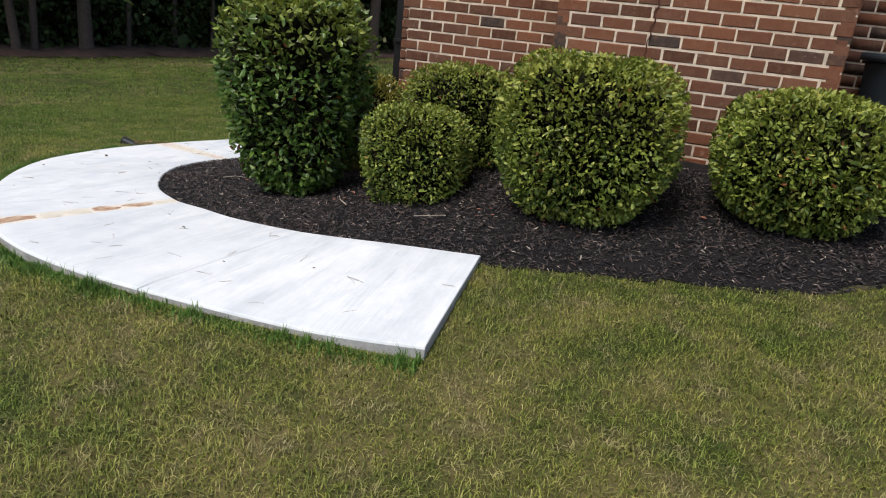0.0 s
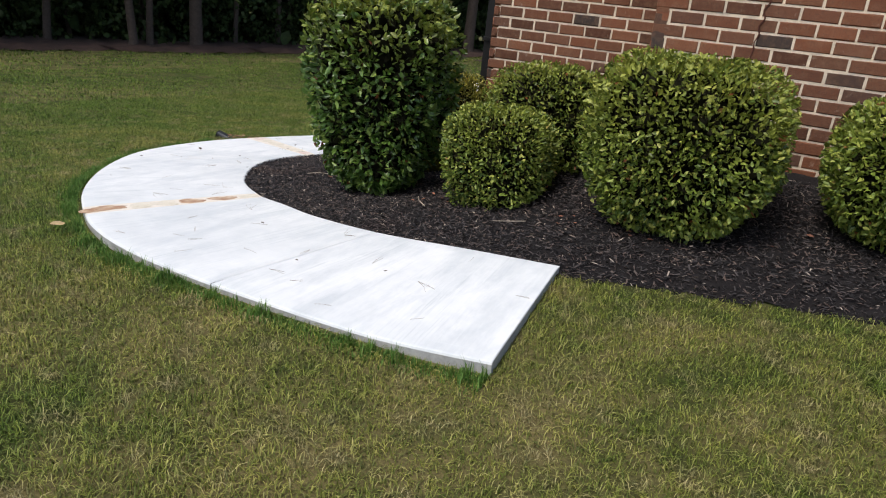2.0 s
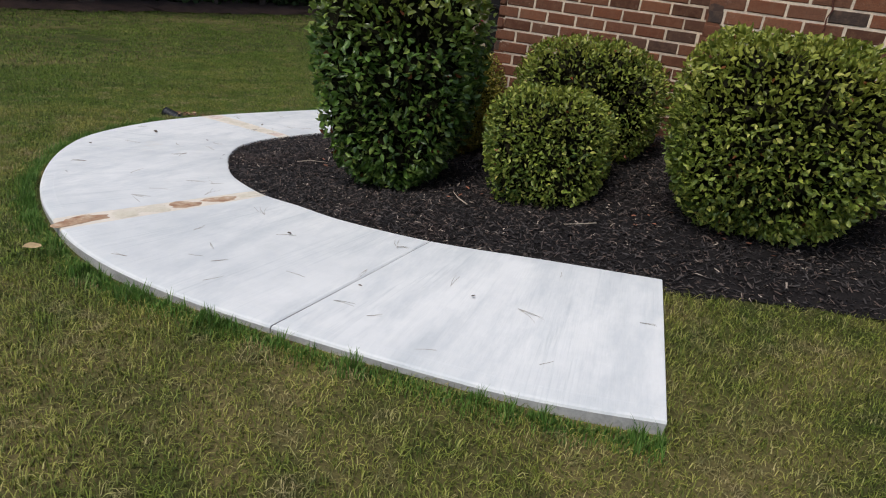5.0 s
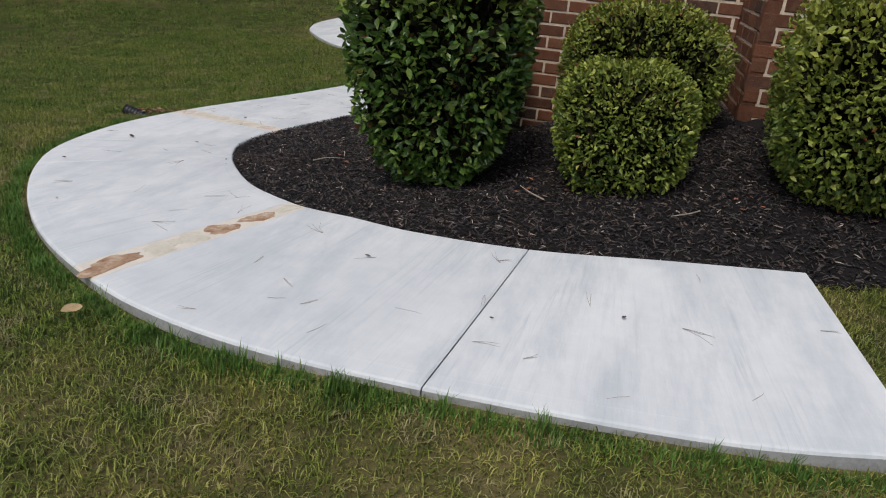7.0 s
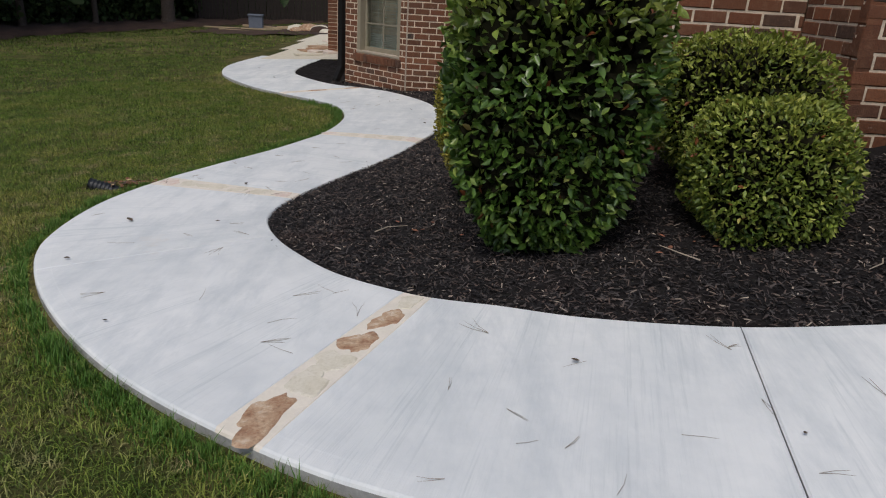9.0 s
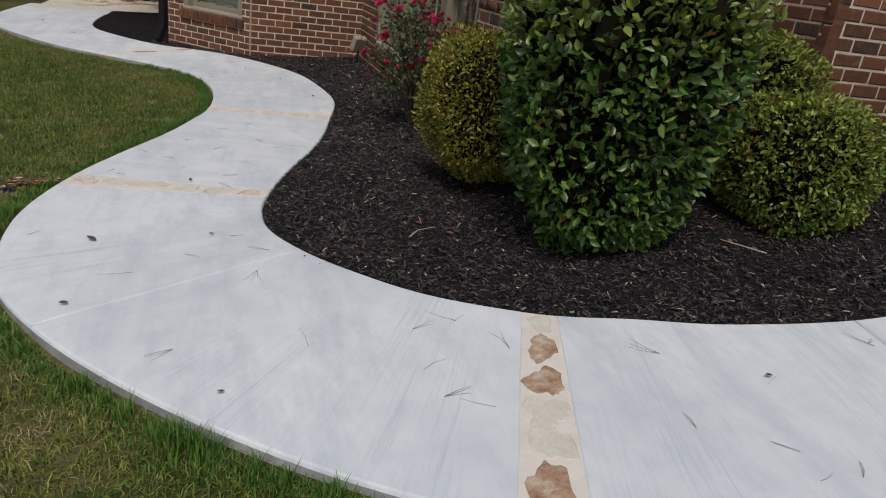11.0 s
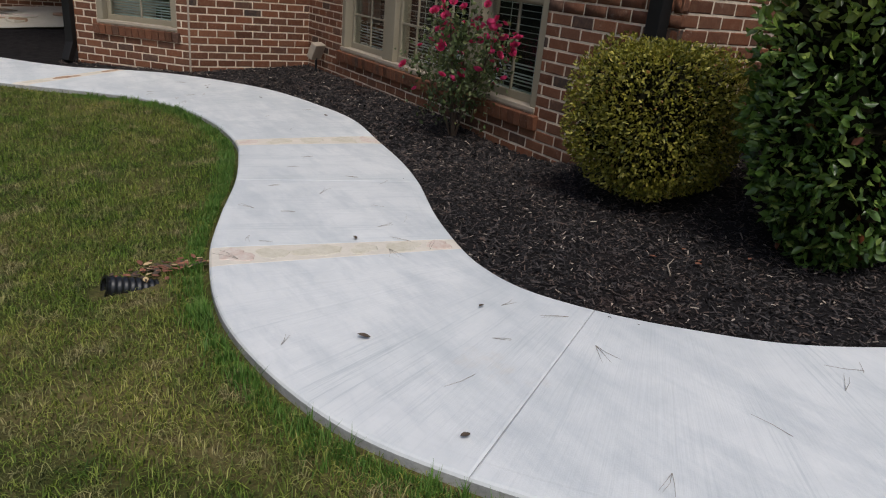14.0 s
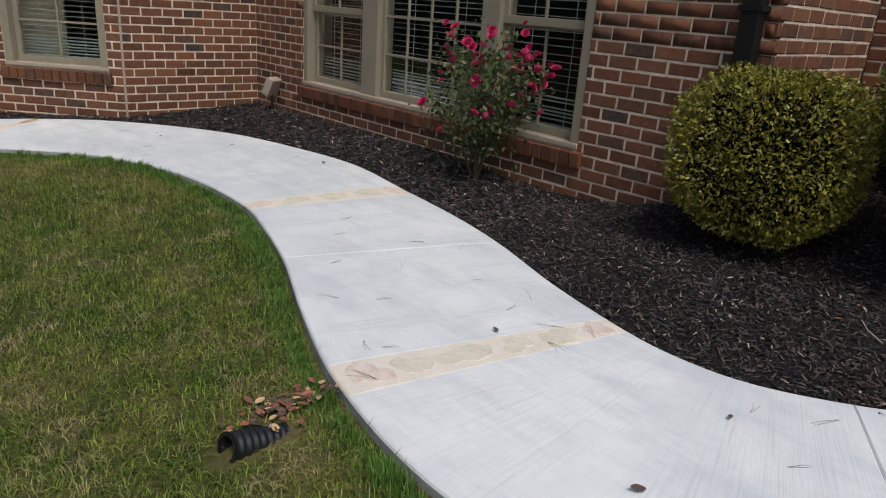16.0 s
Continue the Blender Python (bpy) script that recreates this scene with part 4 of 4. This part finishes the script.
def rose_bush():
    x, y = -1.187, 4.148
    z = land(x, y) - 0.02
    ob = thing("rose_bush", "leggy rose bush with crimson blooms under the window", "rose bush", (x, y, z))
    r = random.Random(5)
    pts, tips = [], []
    for k in range(11):
        a = r.uniform(0, 6.28)
        reach, h = r.uniform(0.15, 0.5), r.uniform(0.55, 1.0)
        c = [Vector((0.02 * math.cos(a), 0.02 * math.sin(a), 0)), Vector((0.3 * reach * math.cos(a), 0.3 * reach * math.sin(a), h * 0.4)), Vector((0.75 * reach * math.cos(a), 0.75 * reach * math.sin(a), h * 0.78)), Vector((reach * math.cos(a), reach * math.sin(a), h))]
        tube_part("cane", c, [0.01, 0.008, 0.005, 0.003], TWIG, ob, 6)
        tips.append(c[3])
        for i in range(200):
            u = r.uniform(0.35, 1.0) * 2.99
            i0 = int(u)
            p = c[i0].lerp(c[i0 + 1], u - i0)
            pts.append(p + Vector((r.gauss(0, 0.085), r.gauss(0, 0.085), r.gauss(0, 0.06))))
    for i in range(150):
        a = r.uniform(0, 6.28)
        pts.append(Vector((0.4 * r.random() * math.cos(a), 0.4 * r.random() * math.sin(a), r.uniform(0.12, 0.45))))
    p = np.array([tuple(q) for q in pts])
    nrm = np.tile([0, 0, 1.0], (len(p), 1))
    v, f = leaf_cloud(p, nrm, 0.037, 9, ratio=0.6, spread=1.0)
    part("foliage", raw("foliage", v, f, ROSELEAF), None, ob)
    # blooms: cupped petals round a centre
    bm = bmesh.new()
    for ring, (rad, up, num) in enumerate(((0.010, 0.9, 4), (0.02, 0.55, 5), (0.028, 0.2, 6))):
        for k in range(num):
            a = 2 * math.pi * (k + 0.4 * ring) / num
            d, s = Vector((math.cos(a), math.sin(a), 0)), Vector((-math.sin(a), math.cos(a), 0))
            w = 0.013 + 0.004 * ring
            q = [d * rad * 0.3 - s * w * 0.4, d * rad * 0.3 + s * w * 0.4, d * rad + s * w + Vector((0, 0, 0.012 + 0.014 * up)), d * rad * 1.25 + Vector((0, 0, 0.016 + 0.016 * up)), d * rad - s * w + Vector((0, 0, 0.012 + 0.014 * up))]
            bm.faces.new([bm.verts.new(v_) for v_ in q])
    me = finish("bloom", bm, PETAL, True)
    for k in range(74):
        a = r.uniform(0, 6.28)
        q = r.choice(tips) + Vector((r.gauss(0, 0.1), r.gauss(0, 0.1), r.gauss(-0.03, 0.09)))
        b = part("bloom", me, None, ob)
        sc = r.uniform(0.65, 1.15)
        b.matrix_basis = pose(*q, r.uniform(-60, 60), r.uniform(-60, 60), r.uniform(0, 360)) @ Matrix.Scale(sc, 4)
    return ob


rose_bush()


# ---------------------------------------------------------------- things on the lawn and walk
def drain_pipe():
    x, y = -4.003, 2.282
    ob = thing("drain_pipe", "black corrugated plastic drain pipe end lying in the lawn", "drain pipe", (x, y, land(x, y) - 0.045), 5)
    n = 33
    pts, rad = [], []
    for k in range(n):
        pts.append((k * 0.006, 0, 0.034 - 0.0017 * k))
        rad.append(0.042 + (0.005 if k % 4 < 2 else 0))
    v, f = tube(pts, rad, 20)
    inner = [0.036] * n
    v2_, f2_ = tube(pts, inner, 20)
    f2_ = [tuple(reversed(q)) for q in f2_]
    base = len(v)
    v += v2_
    f += [tuple(i + base for i in q) for q in f2_]
    f += [(k, (k + 1) % 20, base + (k + 1) % 20, base + k) for k in range(20)]
    part("corrugated_sleeve", raw("corrugated_sleeve", v, f, PLASTIC, False), None, ob)


drain_pipe()
DEADLEAF = simple("dry_fallen_leaf", (0.30, 0.12, 0.07), 0.8, var=0.5, scale=40)
RUSTLEAF = simple("rust_fallen_leaf", (0.20, 0.085, 0.05), 0.85, var=0.5, scale=40)
TANLEAF = simple("tan_fallen_leaf", (0.50, 0.36, 0.19), 0.8, var=0.3, scale=40)


def fallen(name, label, cat, x, y, drop, size, mat, group, seed, curl=0.35):
    r = random.Random(seed)
    bm = bmesh.new()
    rows_ = []
    for i in range(7):
        u = i / 6
        w = size * 0.30 * math.sin(math.pi * min(0.98, 0.06 + u * 0.92)) ** 0.8
        zc = size * curl * (u - 0.5) ** 2
        rows_.append([bm.verts.new((size * (u - 0.5), k * w, zc + abs(k) * w * 0.5)) for k in (-1, 0, 1)])
    for a, b in zip(rows_, rows_[1:]):
        for k in (0, 1):
            bm.faces.new((a[k], b[k], b[k + 1], a[k + 1]))
    ob = part(name, bm, mat, None, "", True)
    ob.matrix_world = pose(x, y, land(x, y) - drop + 0.006, r.uniform(-14, 14), r.uniform(-14, 14), r.uniform(0, 360))
    return tagged(ob, label, cat, group)


r_ = random.Random(77)
for k in range(95):
    fallen("fallen_leaf", "curled reddish dry leaf by the drain pipe", "leaf", -3.793 + r_.gauss(0.02, 0.1), 2.369 + r_.gauss(0, 0.045), LAWN_DROP - 0.02, r_.uniform(0.018, 0.042), r_.choice((DEADLEAF, RUSTLEAF, RUSTLEAF, TWIG, TWIG, TANLEAF)), "leaves by the drain", k)
fallen("fallen_leaf", "single tan dry leaf on the lawn", "leaf", -1.903, -0.873, LAWN_DROP - 0.04, 0.075, TANLEAF, "leaves on the lawn", 200)
for k in range(34):
    fallen("fallen_leaf", "small reddish dry leaf on the mulch", "leaf", *r_.choice([(-1.82 + r_.gauss(0, 0.12), 1.33 + r_.gauss(0, 0.1)), (-0.67 + r_.gauss(0, 0.25), 0.74 + r_.gauss(0, 0.12)), (0.3 + r_.gauss(0, 0.15), 1.65 + r_.gauss(0, 0.08)), (1.25 + r_.gauss(0, 0.2), 0.8 + r_.gauss(0, 0.12)), (0.5 + r_.gauss(0, 0.3), 0.6 + r_.gauss(0, 0.1))]),
           BED_DROP - 0.012, r_.uniform(0.02, 0.04), r_.choice((DEADLEAF, RUSTLEAF, RUSTLEAF)), "leaves on the mulch", 300 + k)
for x, y, s in ((-3.308, 1.395, 0.045), (-3.307, 0.770, 0.03), (-2.822, 1.392, 0.025), (-2.934, 2.258, 0.03), (-1.922, 5.007, 0.035), (-2.794, 0.109, 0.022), (-1.122, -0.147, 0.026), (-0.557, -0.512, 0.016), (-0.118, -0.385, 0.018), (-2.146, 6.042, 0.03), (-2.468, 6.724, 0.03), (-4.637, 9.292, 0.05), (-5.283, 10.686, 0.05)):
    fallen("fallen_leaf", "tiny dark dry leaf on the concrete walk", "leaf", x, y, -0.004, s, TWIG, "specks on the walk", int(abs(x * 1000)))


NEEDLE = simple("dry_pine_needle", (0.27, 0.23, 0.18), 0.8, var=0.3, scale=30)


def straw(x, y, rz, ln, forks, k):
    """Pine needles: a bundle joined at one end."""
    ob = thing("pine_needle", "thin dry pine needles on the concrete walk", "pine needle", (x, y, land(x, y) + 0.006), rz, "pine needles")
    r = random.Random(k)
    for i in range(forks):
        a = (i - (forks - 1) / 2) * r.uniform(0.12, 0.3)
        c = r.uniform(-0.35, 0.35)
        pts = [(0, 0, 0), (ln * 0.5 * math.cos(a), ln * 0.5 * math.sin(a), 0.001), (ln * math.cos(a + c * 0.5), ln * math.sin(a + c * 0.5), 0)]
        tube_part("needle", pts, [0.0008, 0.0007, 0.0004], NEEDLE, ob, 4)


for k in range(64):
    u, v = r_.uniform(0.2, 20), r_.uniform(0.08, 0.92)
    p = across(u, v)
    straw(p.x, p.y, r_.uniform(0, 360), r_.uniform(0.06, 0.13), r_.choice((1, 1, 2, 2, 3)), k)

# Pale twig lying in the mulch.
for k, (x, y) in enumerate(((-1.95, 1.25), (-0.5, 0.62), (0.2, 0.55))):
    tw = thing("twig", "thin pale twig lying on the mulch", "twig", (x, y, land(x, y) + 0.004), 40 + 95 * k, "twigs")
    tube_part("stick", [(0, 0, 0), (0.09, 0.015, 0.008), (0.2, -0.01, 0.004)], [0.004, 0.003, 0.0015], CREAM, tw, 5)


# ---------------------------------------------------------------- beside the house, east
def wheeled_bin(x, y, rz):
    z = land(x, y) - 0.03
    ob = thing("wheeled_bin", "dark blue-grey plastic wheeled bin behind the brick corner", "bin", (x, y, z), rz)
    ob.scale = (0.95, 0.9, 0.68)
    BINP = simple("blue_grey_plastic", (0.034, 0.05, 0.066), 0.5, var=0.15)
    b = boxed((-0.3, -0.34, 0.06), (0.3, 0.34, 1.02), 0.03)
    for v in b.verts:
        k = 0.82 + 0.18 * (v.co.z / 1.02)
        v.co.x, v.co.y = v.co.x * k, v.co.y * k
    part("body", b, BINP, ob)
    lid_ = boxed((-0.33, -0.38, 1.02), (0.33, 0.38, 1.1), 0.03)
    part("lid", lid_, BINP, ob)
    for s in (-1, 1):
        vs_, fs_ = tube([(s * 0.24, 0.3, 0.12), (s * 0.30, 0.3, 0.12)], [0.12, 0.12], 20)
        part("wheel", raw("wheel", vs_, fs_, PLASTIC), None, ob)
    tube_part("handle", [(-0.25, 0.40, 1.0), (0, 0.43, 1.0), (0.25, 0.40, 1.0)], [0.015] * 3, PLASTIC, ob, 8)


wheeled_bin(2.72, 2.0, 8)
slabz = land(2.9, 1.45)
blk = part("splash_block", boxed((2.68, 1.1, slabz - 0.02), (3.12, 1.5, slabz + 0.07), 0.02), simple("grey_precast_concrete", (0.42, 0.45, 0.46), 0.85, var=0.15))
tagged(blk, "pale grey precast concrete pad behind the shrub", "concrete pad")


# ---------------------------------------------------------------- the back: patio, porch pillar, fence, yard clutter
patio_z = land(-4.5, 14.4)
vs, fs = sheet(np.arange(-6.3, -2.55, 0.25), np.arange(12.5, 21.1, 0.25), lambda x, y: land_v(x, y) + 0.004, lambda x, y: x > -5.75 - 0.09 * (y - 13))
patio = part("patio", raw("patio", vs, fs, PALESTONE, True))
tagged(patio, "pale concrete patio strewn with flagstone pieces", "patio", kind="structure")
for k in range(46):
    bm = bmesh.new()
    n = 7
    sz = r_.uniform(0.2, 0.45)
    ring = [bm.verts.new((sz * r_.uniform(0.7, 1.1) * math.cos(6.283 * i / n), sz * 0.7 * r_.uniform(0.7, 1.1) * math.sin(6.283 * i / n), 0.0)) for i in range(n)]
    fc = bm.faces.new(ring)
    ex = bmesh.ops.extrude_face_region(bm, geom=[fc])
    bmesh.ops.translate(bm, verts=[q for q in ex["geom"] if isinstance(q, bmesh.types.BMVert)], vec=(0, 0, r_.uniform(0.02, 0.04)))
    bmesh.ops.recalc_face_normals(bm, faces=bm.faces)
    px_, py_ = r_.uniform(-5.5, -3.0), r_.uniform(13.2, 20)
    o = part("paving_stone", bm, r_.choice((PALESTONE, PALESTONE, PINKSTONE, STONE)))
    o.matrix_world = pose(px_, py_, land(px_, py_) + 0.006, 0, 0, r_.uniform(0, 360))
    tagged(o, "loose flat paving stone lying on the patio", "paving stone", "loose paving stones")


def pillar(x, y):
    ob = thing("porch_pillar", "square brown brick porch pillar", "pillar", (x, y, patio_z))
    part("core", boxed((-0.2, -0.2, -0.1), (0.2, 0.2, 3.3)), MORTAR, ob)
    nb = 0
    for k in range(40):
        for side in range(4):
            for s in (0, 1):
                b = part("brick", FULL[k % 8], None, ob)
                b.matrix_basis = Matrix.Rotation(side * math.pi / 2, 4, "Z") @ pose((0.0 if s else 0.205) if k % 2 == 0 else (0.005 if s else 0.21), -0.207, k * COURSE, 0, 0, 180)
                nb += 1
                if nb >= 290:
                    return ob
    return ob


pillar(-4.5, 14.4)
fence_mat = simple("weathered_fence_board", (0.035, 0.026, 0.02), 0.9, var=0.35, scale=5, bumpy=0.5)
fence = thing("board_fence", "dark weathered board fence at the back of the yard", "fence", (0, 0, 0))
bme = finish("board", boxed((-0.068, -0.01, 0.03), (0.068, 0.01, 1.8), 0.003), fence_mat)
for k in range(17, 95):
    x = -15.5 + k * 0.145
    b = part("board", bme, None, fence)
    y = 30 + 0.25 * (x + 8)
    b.matrix_basis = pose(x, y, land(x, y) - 0.07 + r_.uniform(-0.02, 0.01), 0, r_.uniform(-0.5, 0.5), 14)
for k in range(1, 7):
    x = -15.5 + k * 2.3
    y = 30 + 0.25 * (x + 8) + 0.06
    part("post", boxed((x - 0.045, y - 0.045, land(x, y) - 0.1), (x + 0.045, y + 0.045, land(x, y) + 1.75), 0.006), fence_mat, fence)


def iron_fence():
    ob = thing("iron_fence", "black iron picket fence far behind the lawn", "fence")
    a, b = Vector((-17.5, 30.5)), Vector((-9.5, 33.0))
    n = 40
    for k in range(n + 1):
        p = a.lerp(b, k / n)
        z = land(p.x, p.y) - 0.08
        part("picket", boxed((p.x - 0.012, p.y - 0.012, z), (p.x + 0.012, p.y + 0.012, z + 1.35)), BRONZE, ob)
    for h in (0.2, 1.15):
        q = [(*a.lerp(b, i / 4), land(*a.lerp(b, i / 4)) - 0.08 + h) for i in range(5)]
        tube_part("rail", q, [0.018] * 5, BRONZE, ob, 4)


iron_fence()
LUMBER = simple("sawn_lumber", (0.42, 0.32, 0.2), 0.8, var=0.3, scale=6)
for k, (x, y, rz, ln) in enumerate(((-8.6, 24.2, 12, 2.4), (-8.3, 24.6, 4, 2.2), (-9.6, 23.6, -8, 1.8), (-7.7, 25.0, 20, 2.0), (-10.3, 25.3, 6, 2.6), (-9.2, 25.8, -4, 2.2))):
    o = part("lumber", boxed((-ln / 2, -0.07, 0), (ln / 2, 0.07, 0.045 + 0.03 * (k % 2)), 0.004), LUMBER)
    o.matrix_world = pose(x, y, land(x, y) - 0.05, 0, 0, rz)
    tagged(o, "pale sawn lumber board lying in the back yard", "lumber", "lumber pile")
tote = thing("storage_tote", "grey-blue plastic storage tote in the back yard", "storage tote", (-9.35, 24.4, land(-9.35, 24.4) - 0.05), 10)
tm = simple("grey_blue_plastic", (0.13, 0.15, 0.19), 0.5)
part("body", boxed((-0.25, -0.2, 0), (0.25, 0.2, 0.5), 0.03), tm, tote)
part("lid", boxed((-0.28, -0.23, 0.5), (0.28, 0.23, 0.56), 0.02), tm, tote)
for k in range(12):
    bm = bmesh.new()
    bmesh.ops.create_icosphere(bm, subdivisions=2, radius=r_.uniform(0.18, 0.4))
    for v in bm.verts:
        v.co *= 1 + 0.25 * noise.noise(v.co * 3 + Vector((k * 7, 0, 0)))
        v.co.z *= 0.55
    x, y = -6.6 + r_.gauss(0, 0.6), 23.3 + r_.gauss(0, 0.6)
    o = part("boulder", bm, r_.choice((PALESTONE, STONE, LITTER)), None, "", False)
    o.matrix_world = pose(x, y, land(x, y), 0, 0, r_.uniform(0, 360))
    tagged(o, "tan rough stone in a pile behind the patio", "stone", "stone pile")
dirt_x, dirt_y = np.arange(-11.5, -2.9, 0.25), np.arange(20.5, 28, 0.25)
vs, fs = sheet(dirt_x, dirt_y, lambda x, y: land_v(x, y) - LAWN_DROP + 0.035 + 0.03 * np.sin(2.3 * x) * np.sin(1.9 * y), lambda x, y: ((x + 7.2) / 4.2) ** 2 + ((y - 24.2) / 3.3) ** 2 < 1 + 0.15 * np.sin(5 * x))
tagged(part("bare_dirt", raw("bare_dirt", vs, fs, LITTER, True)), "bare reddish dirt at the back of the yard", "dirt", kind="structure")


# ---------------------------------------------------------------- woods behind the lawn
def edge_point(k, depth):
    """Along the edge of the woods, an arc west to north of the lawn; depth goes into the trees."""
    a = radians(176 - k * 100)
    rad = 21.5 + depth + 9.5 * ease(0.25, 0.8, k)
    return 0.5 + rad * math.cos(a), 1.0 + rad * math.sin(a)


lit_v, lit_f = [], []
NK = 90
for i in range(NK + 1):
    for j, d in enumerate((0.0, 0.5, 1.4, 4.0, 14.0)):
        x, y = edge_point(i / NK, d + (0.35 * math.sin(i * 1.7) + 0.25 * math.sin(i * 0.6) if j == 0 else 0))
        lit_v.append((x, y, land(x, y) - LAWN_DROP + (0.01, 0.14, 0.2, 0.25, 0.4)[j] + 0.05 * math.sin(i * 2.3 + j)))
for i in range(NK):
    for j in range(4):
        lit_f.append((i * 5 + j, i * 5 + j + 1, (i + 1) * 5 + j + 1, (i + 1) * 5 + j))
tagged(part("leaf_litter", raw("leaf_litter", lit_v, lit_f, LITTER, True)), "reddish-brown leaf litter at the edge of the woods", "leaf litter", kind="structure")


def tree(k, d, rad, lean, seed, pale=False):
    x, y = edge_point(k, d)
    z = land(x, y) + 0.05
    r = random.Random(seed)
    ob = thing("tree", "tall woodland tree with grey-brown bark" if not pale else "pale grey woodland tree trunk", "tree", (x, y, z), 0, "woodland trees")
    h = r.uniform(9, 12)
    pts = [(0, 0, -0.1), (0.02, 0, 0.25), (lean * 0.12, 0.03, 1.5), (lean * 0.4, 0.1, 4), (lean * 0.7, 0.1, 7), (lean, 0, h)]
    part("trunk", raw("trunk", *tube(pts, [rad * 1.5, rad * 1.1, rad, rad * 0.85, rad * 0.6, rad * 0.2], 12), BARK, True), None, ob)
    n = 320
    g = np.random.default_rng(seed)
    for j in range(4):
        a, hh = r.uniform(0, 6.28), r.uniform(4.0, h - 1)
        tube_part("limb", [(lean * 0.5, 0, hh), (1.0 * math.cos(a), 1.0 * math.sin(a), hh + 0.7), (2.2 * math.cos(a), 2.2 * math.sin(a), hh + 1.1)], [rad * 0.35, rad * 0.22, 0.02], BARK, ob, 6)
    p = g.normal(0, 1, (n, 3)) * np.array([1.6, 1.6, 2.2]) + np.array([lean * 0.7, 0, h - 2.5])
    v, f = leaf_cloud(p, np.tile([0, 0, 1.0], (n, 1)), 0.55, seed, ratio=0.7, spread=1.0)
    part("crown", raw("crown", v, f, WOODLEAF), None, ob)
    return ob


tr_ = random.Random(4)
for k, d, rad, lean in ((0.326, 1.6, 0.21, -0.3), (0.274, 1.2, 0.13, -1.6), (0.288, 1.6, 0.11, 0.3), (0.215, 2.5, 0.12, 0.8), (0.362, 3.0, 0.09, 0.5), (0.40, 3.5, 0.11, 0.1), (0.43, 2.6, 0.07, 0.3),
                        (0.47, 3.2, 0.12, -0.3), (0.52, 2.8, 0.10, 0.1), (0.572, 1.5, 0.24, 0.1), (0.61, 3.0, 0.13, 0.0), (0.66, 2.2, 0.12, 0.3), (0.72, 3.0, 0.14, -0.3), (0.16, 2.5, 0.13, 0.3), (0.10, 2.0, 0.14, -0.2), (0.05, 2.5, 0.12, 0.1), (0.8, 2.5, 0.14, 0.1), (0.9, 2.5, 0.14, 0.1)):
    tree(k, d, rad, lean, int(k * 1000))
for k in range(26):
    tree(tr_.uniform(0.0, 1.0), tr_.uniform(4.0, 10.0), tr_.uniform(0.07, 0.14), tr_.uniform(-0.8, 0.8), 2000 + k)


def thicket(n, lo, hi, d0, d1, size, seed):
    g = np.random.default_rng(seed)
    k, d, h = g.uniform(-0.12, 1.1, n), g.uniform(d0, d1, n), lo + (hi - lo) * g.beta(1.2, 1.6, n)
    a = np.radians(176 - k * 100)
    e = np.clip((k - 0.25) / 0.55, 0, 1)
    rad = 21.5 + d + 9.5 * e * e * (3 - 2 * e)
    x, y = 0.5 + rad * np.cos(a), 1.0 + rad * np.sin(a)
    p = np.stack([x, y, land_v(x, y) + h], -1)
    keep = (np.sin(k * 160 + 3 * np.sin(h * 1.1)) * np.sin(h * 2.2 + k * 70) > -0.75)
    return leaf_cloud(p[keep], np.tile([0, 0, 1.0], (int(keep.sum()), 1)), size, seed, ratio=0.75, spread=1.0)


# Third layer, 4 to 12 m up: unseen canopy added to shade the woods.
us = [thicket(30000, 0.1, 2.2, 2.6, 8, 0.20, 31), thicket(26000, 0.5, 6.0, 5.0, 13, 0.42, 32), thicket(16000, 4.0, 12.0, 1.0, 14, 0.75, 33), thicket(12000, 0.0, 9.0, 12.0, 18, 1.1, 34)]
n0, pv, pf = 0, [], []
for v, f in us:
    pv.append(v), pf.append(f + n0)
    n0 += len(v)
wood = part("woodland_foliage", raw("woodland_foliage", np.concatenate(pv), np.concatenate(pf), WOODLEAF))
tagged(wood, "dark undergrowth of the woods and an unseen canopy added to shade it", "woodland", kind="stuff")
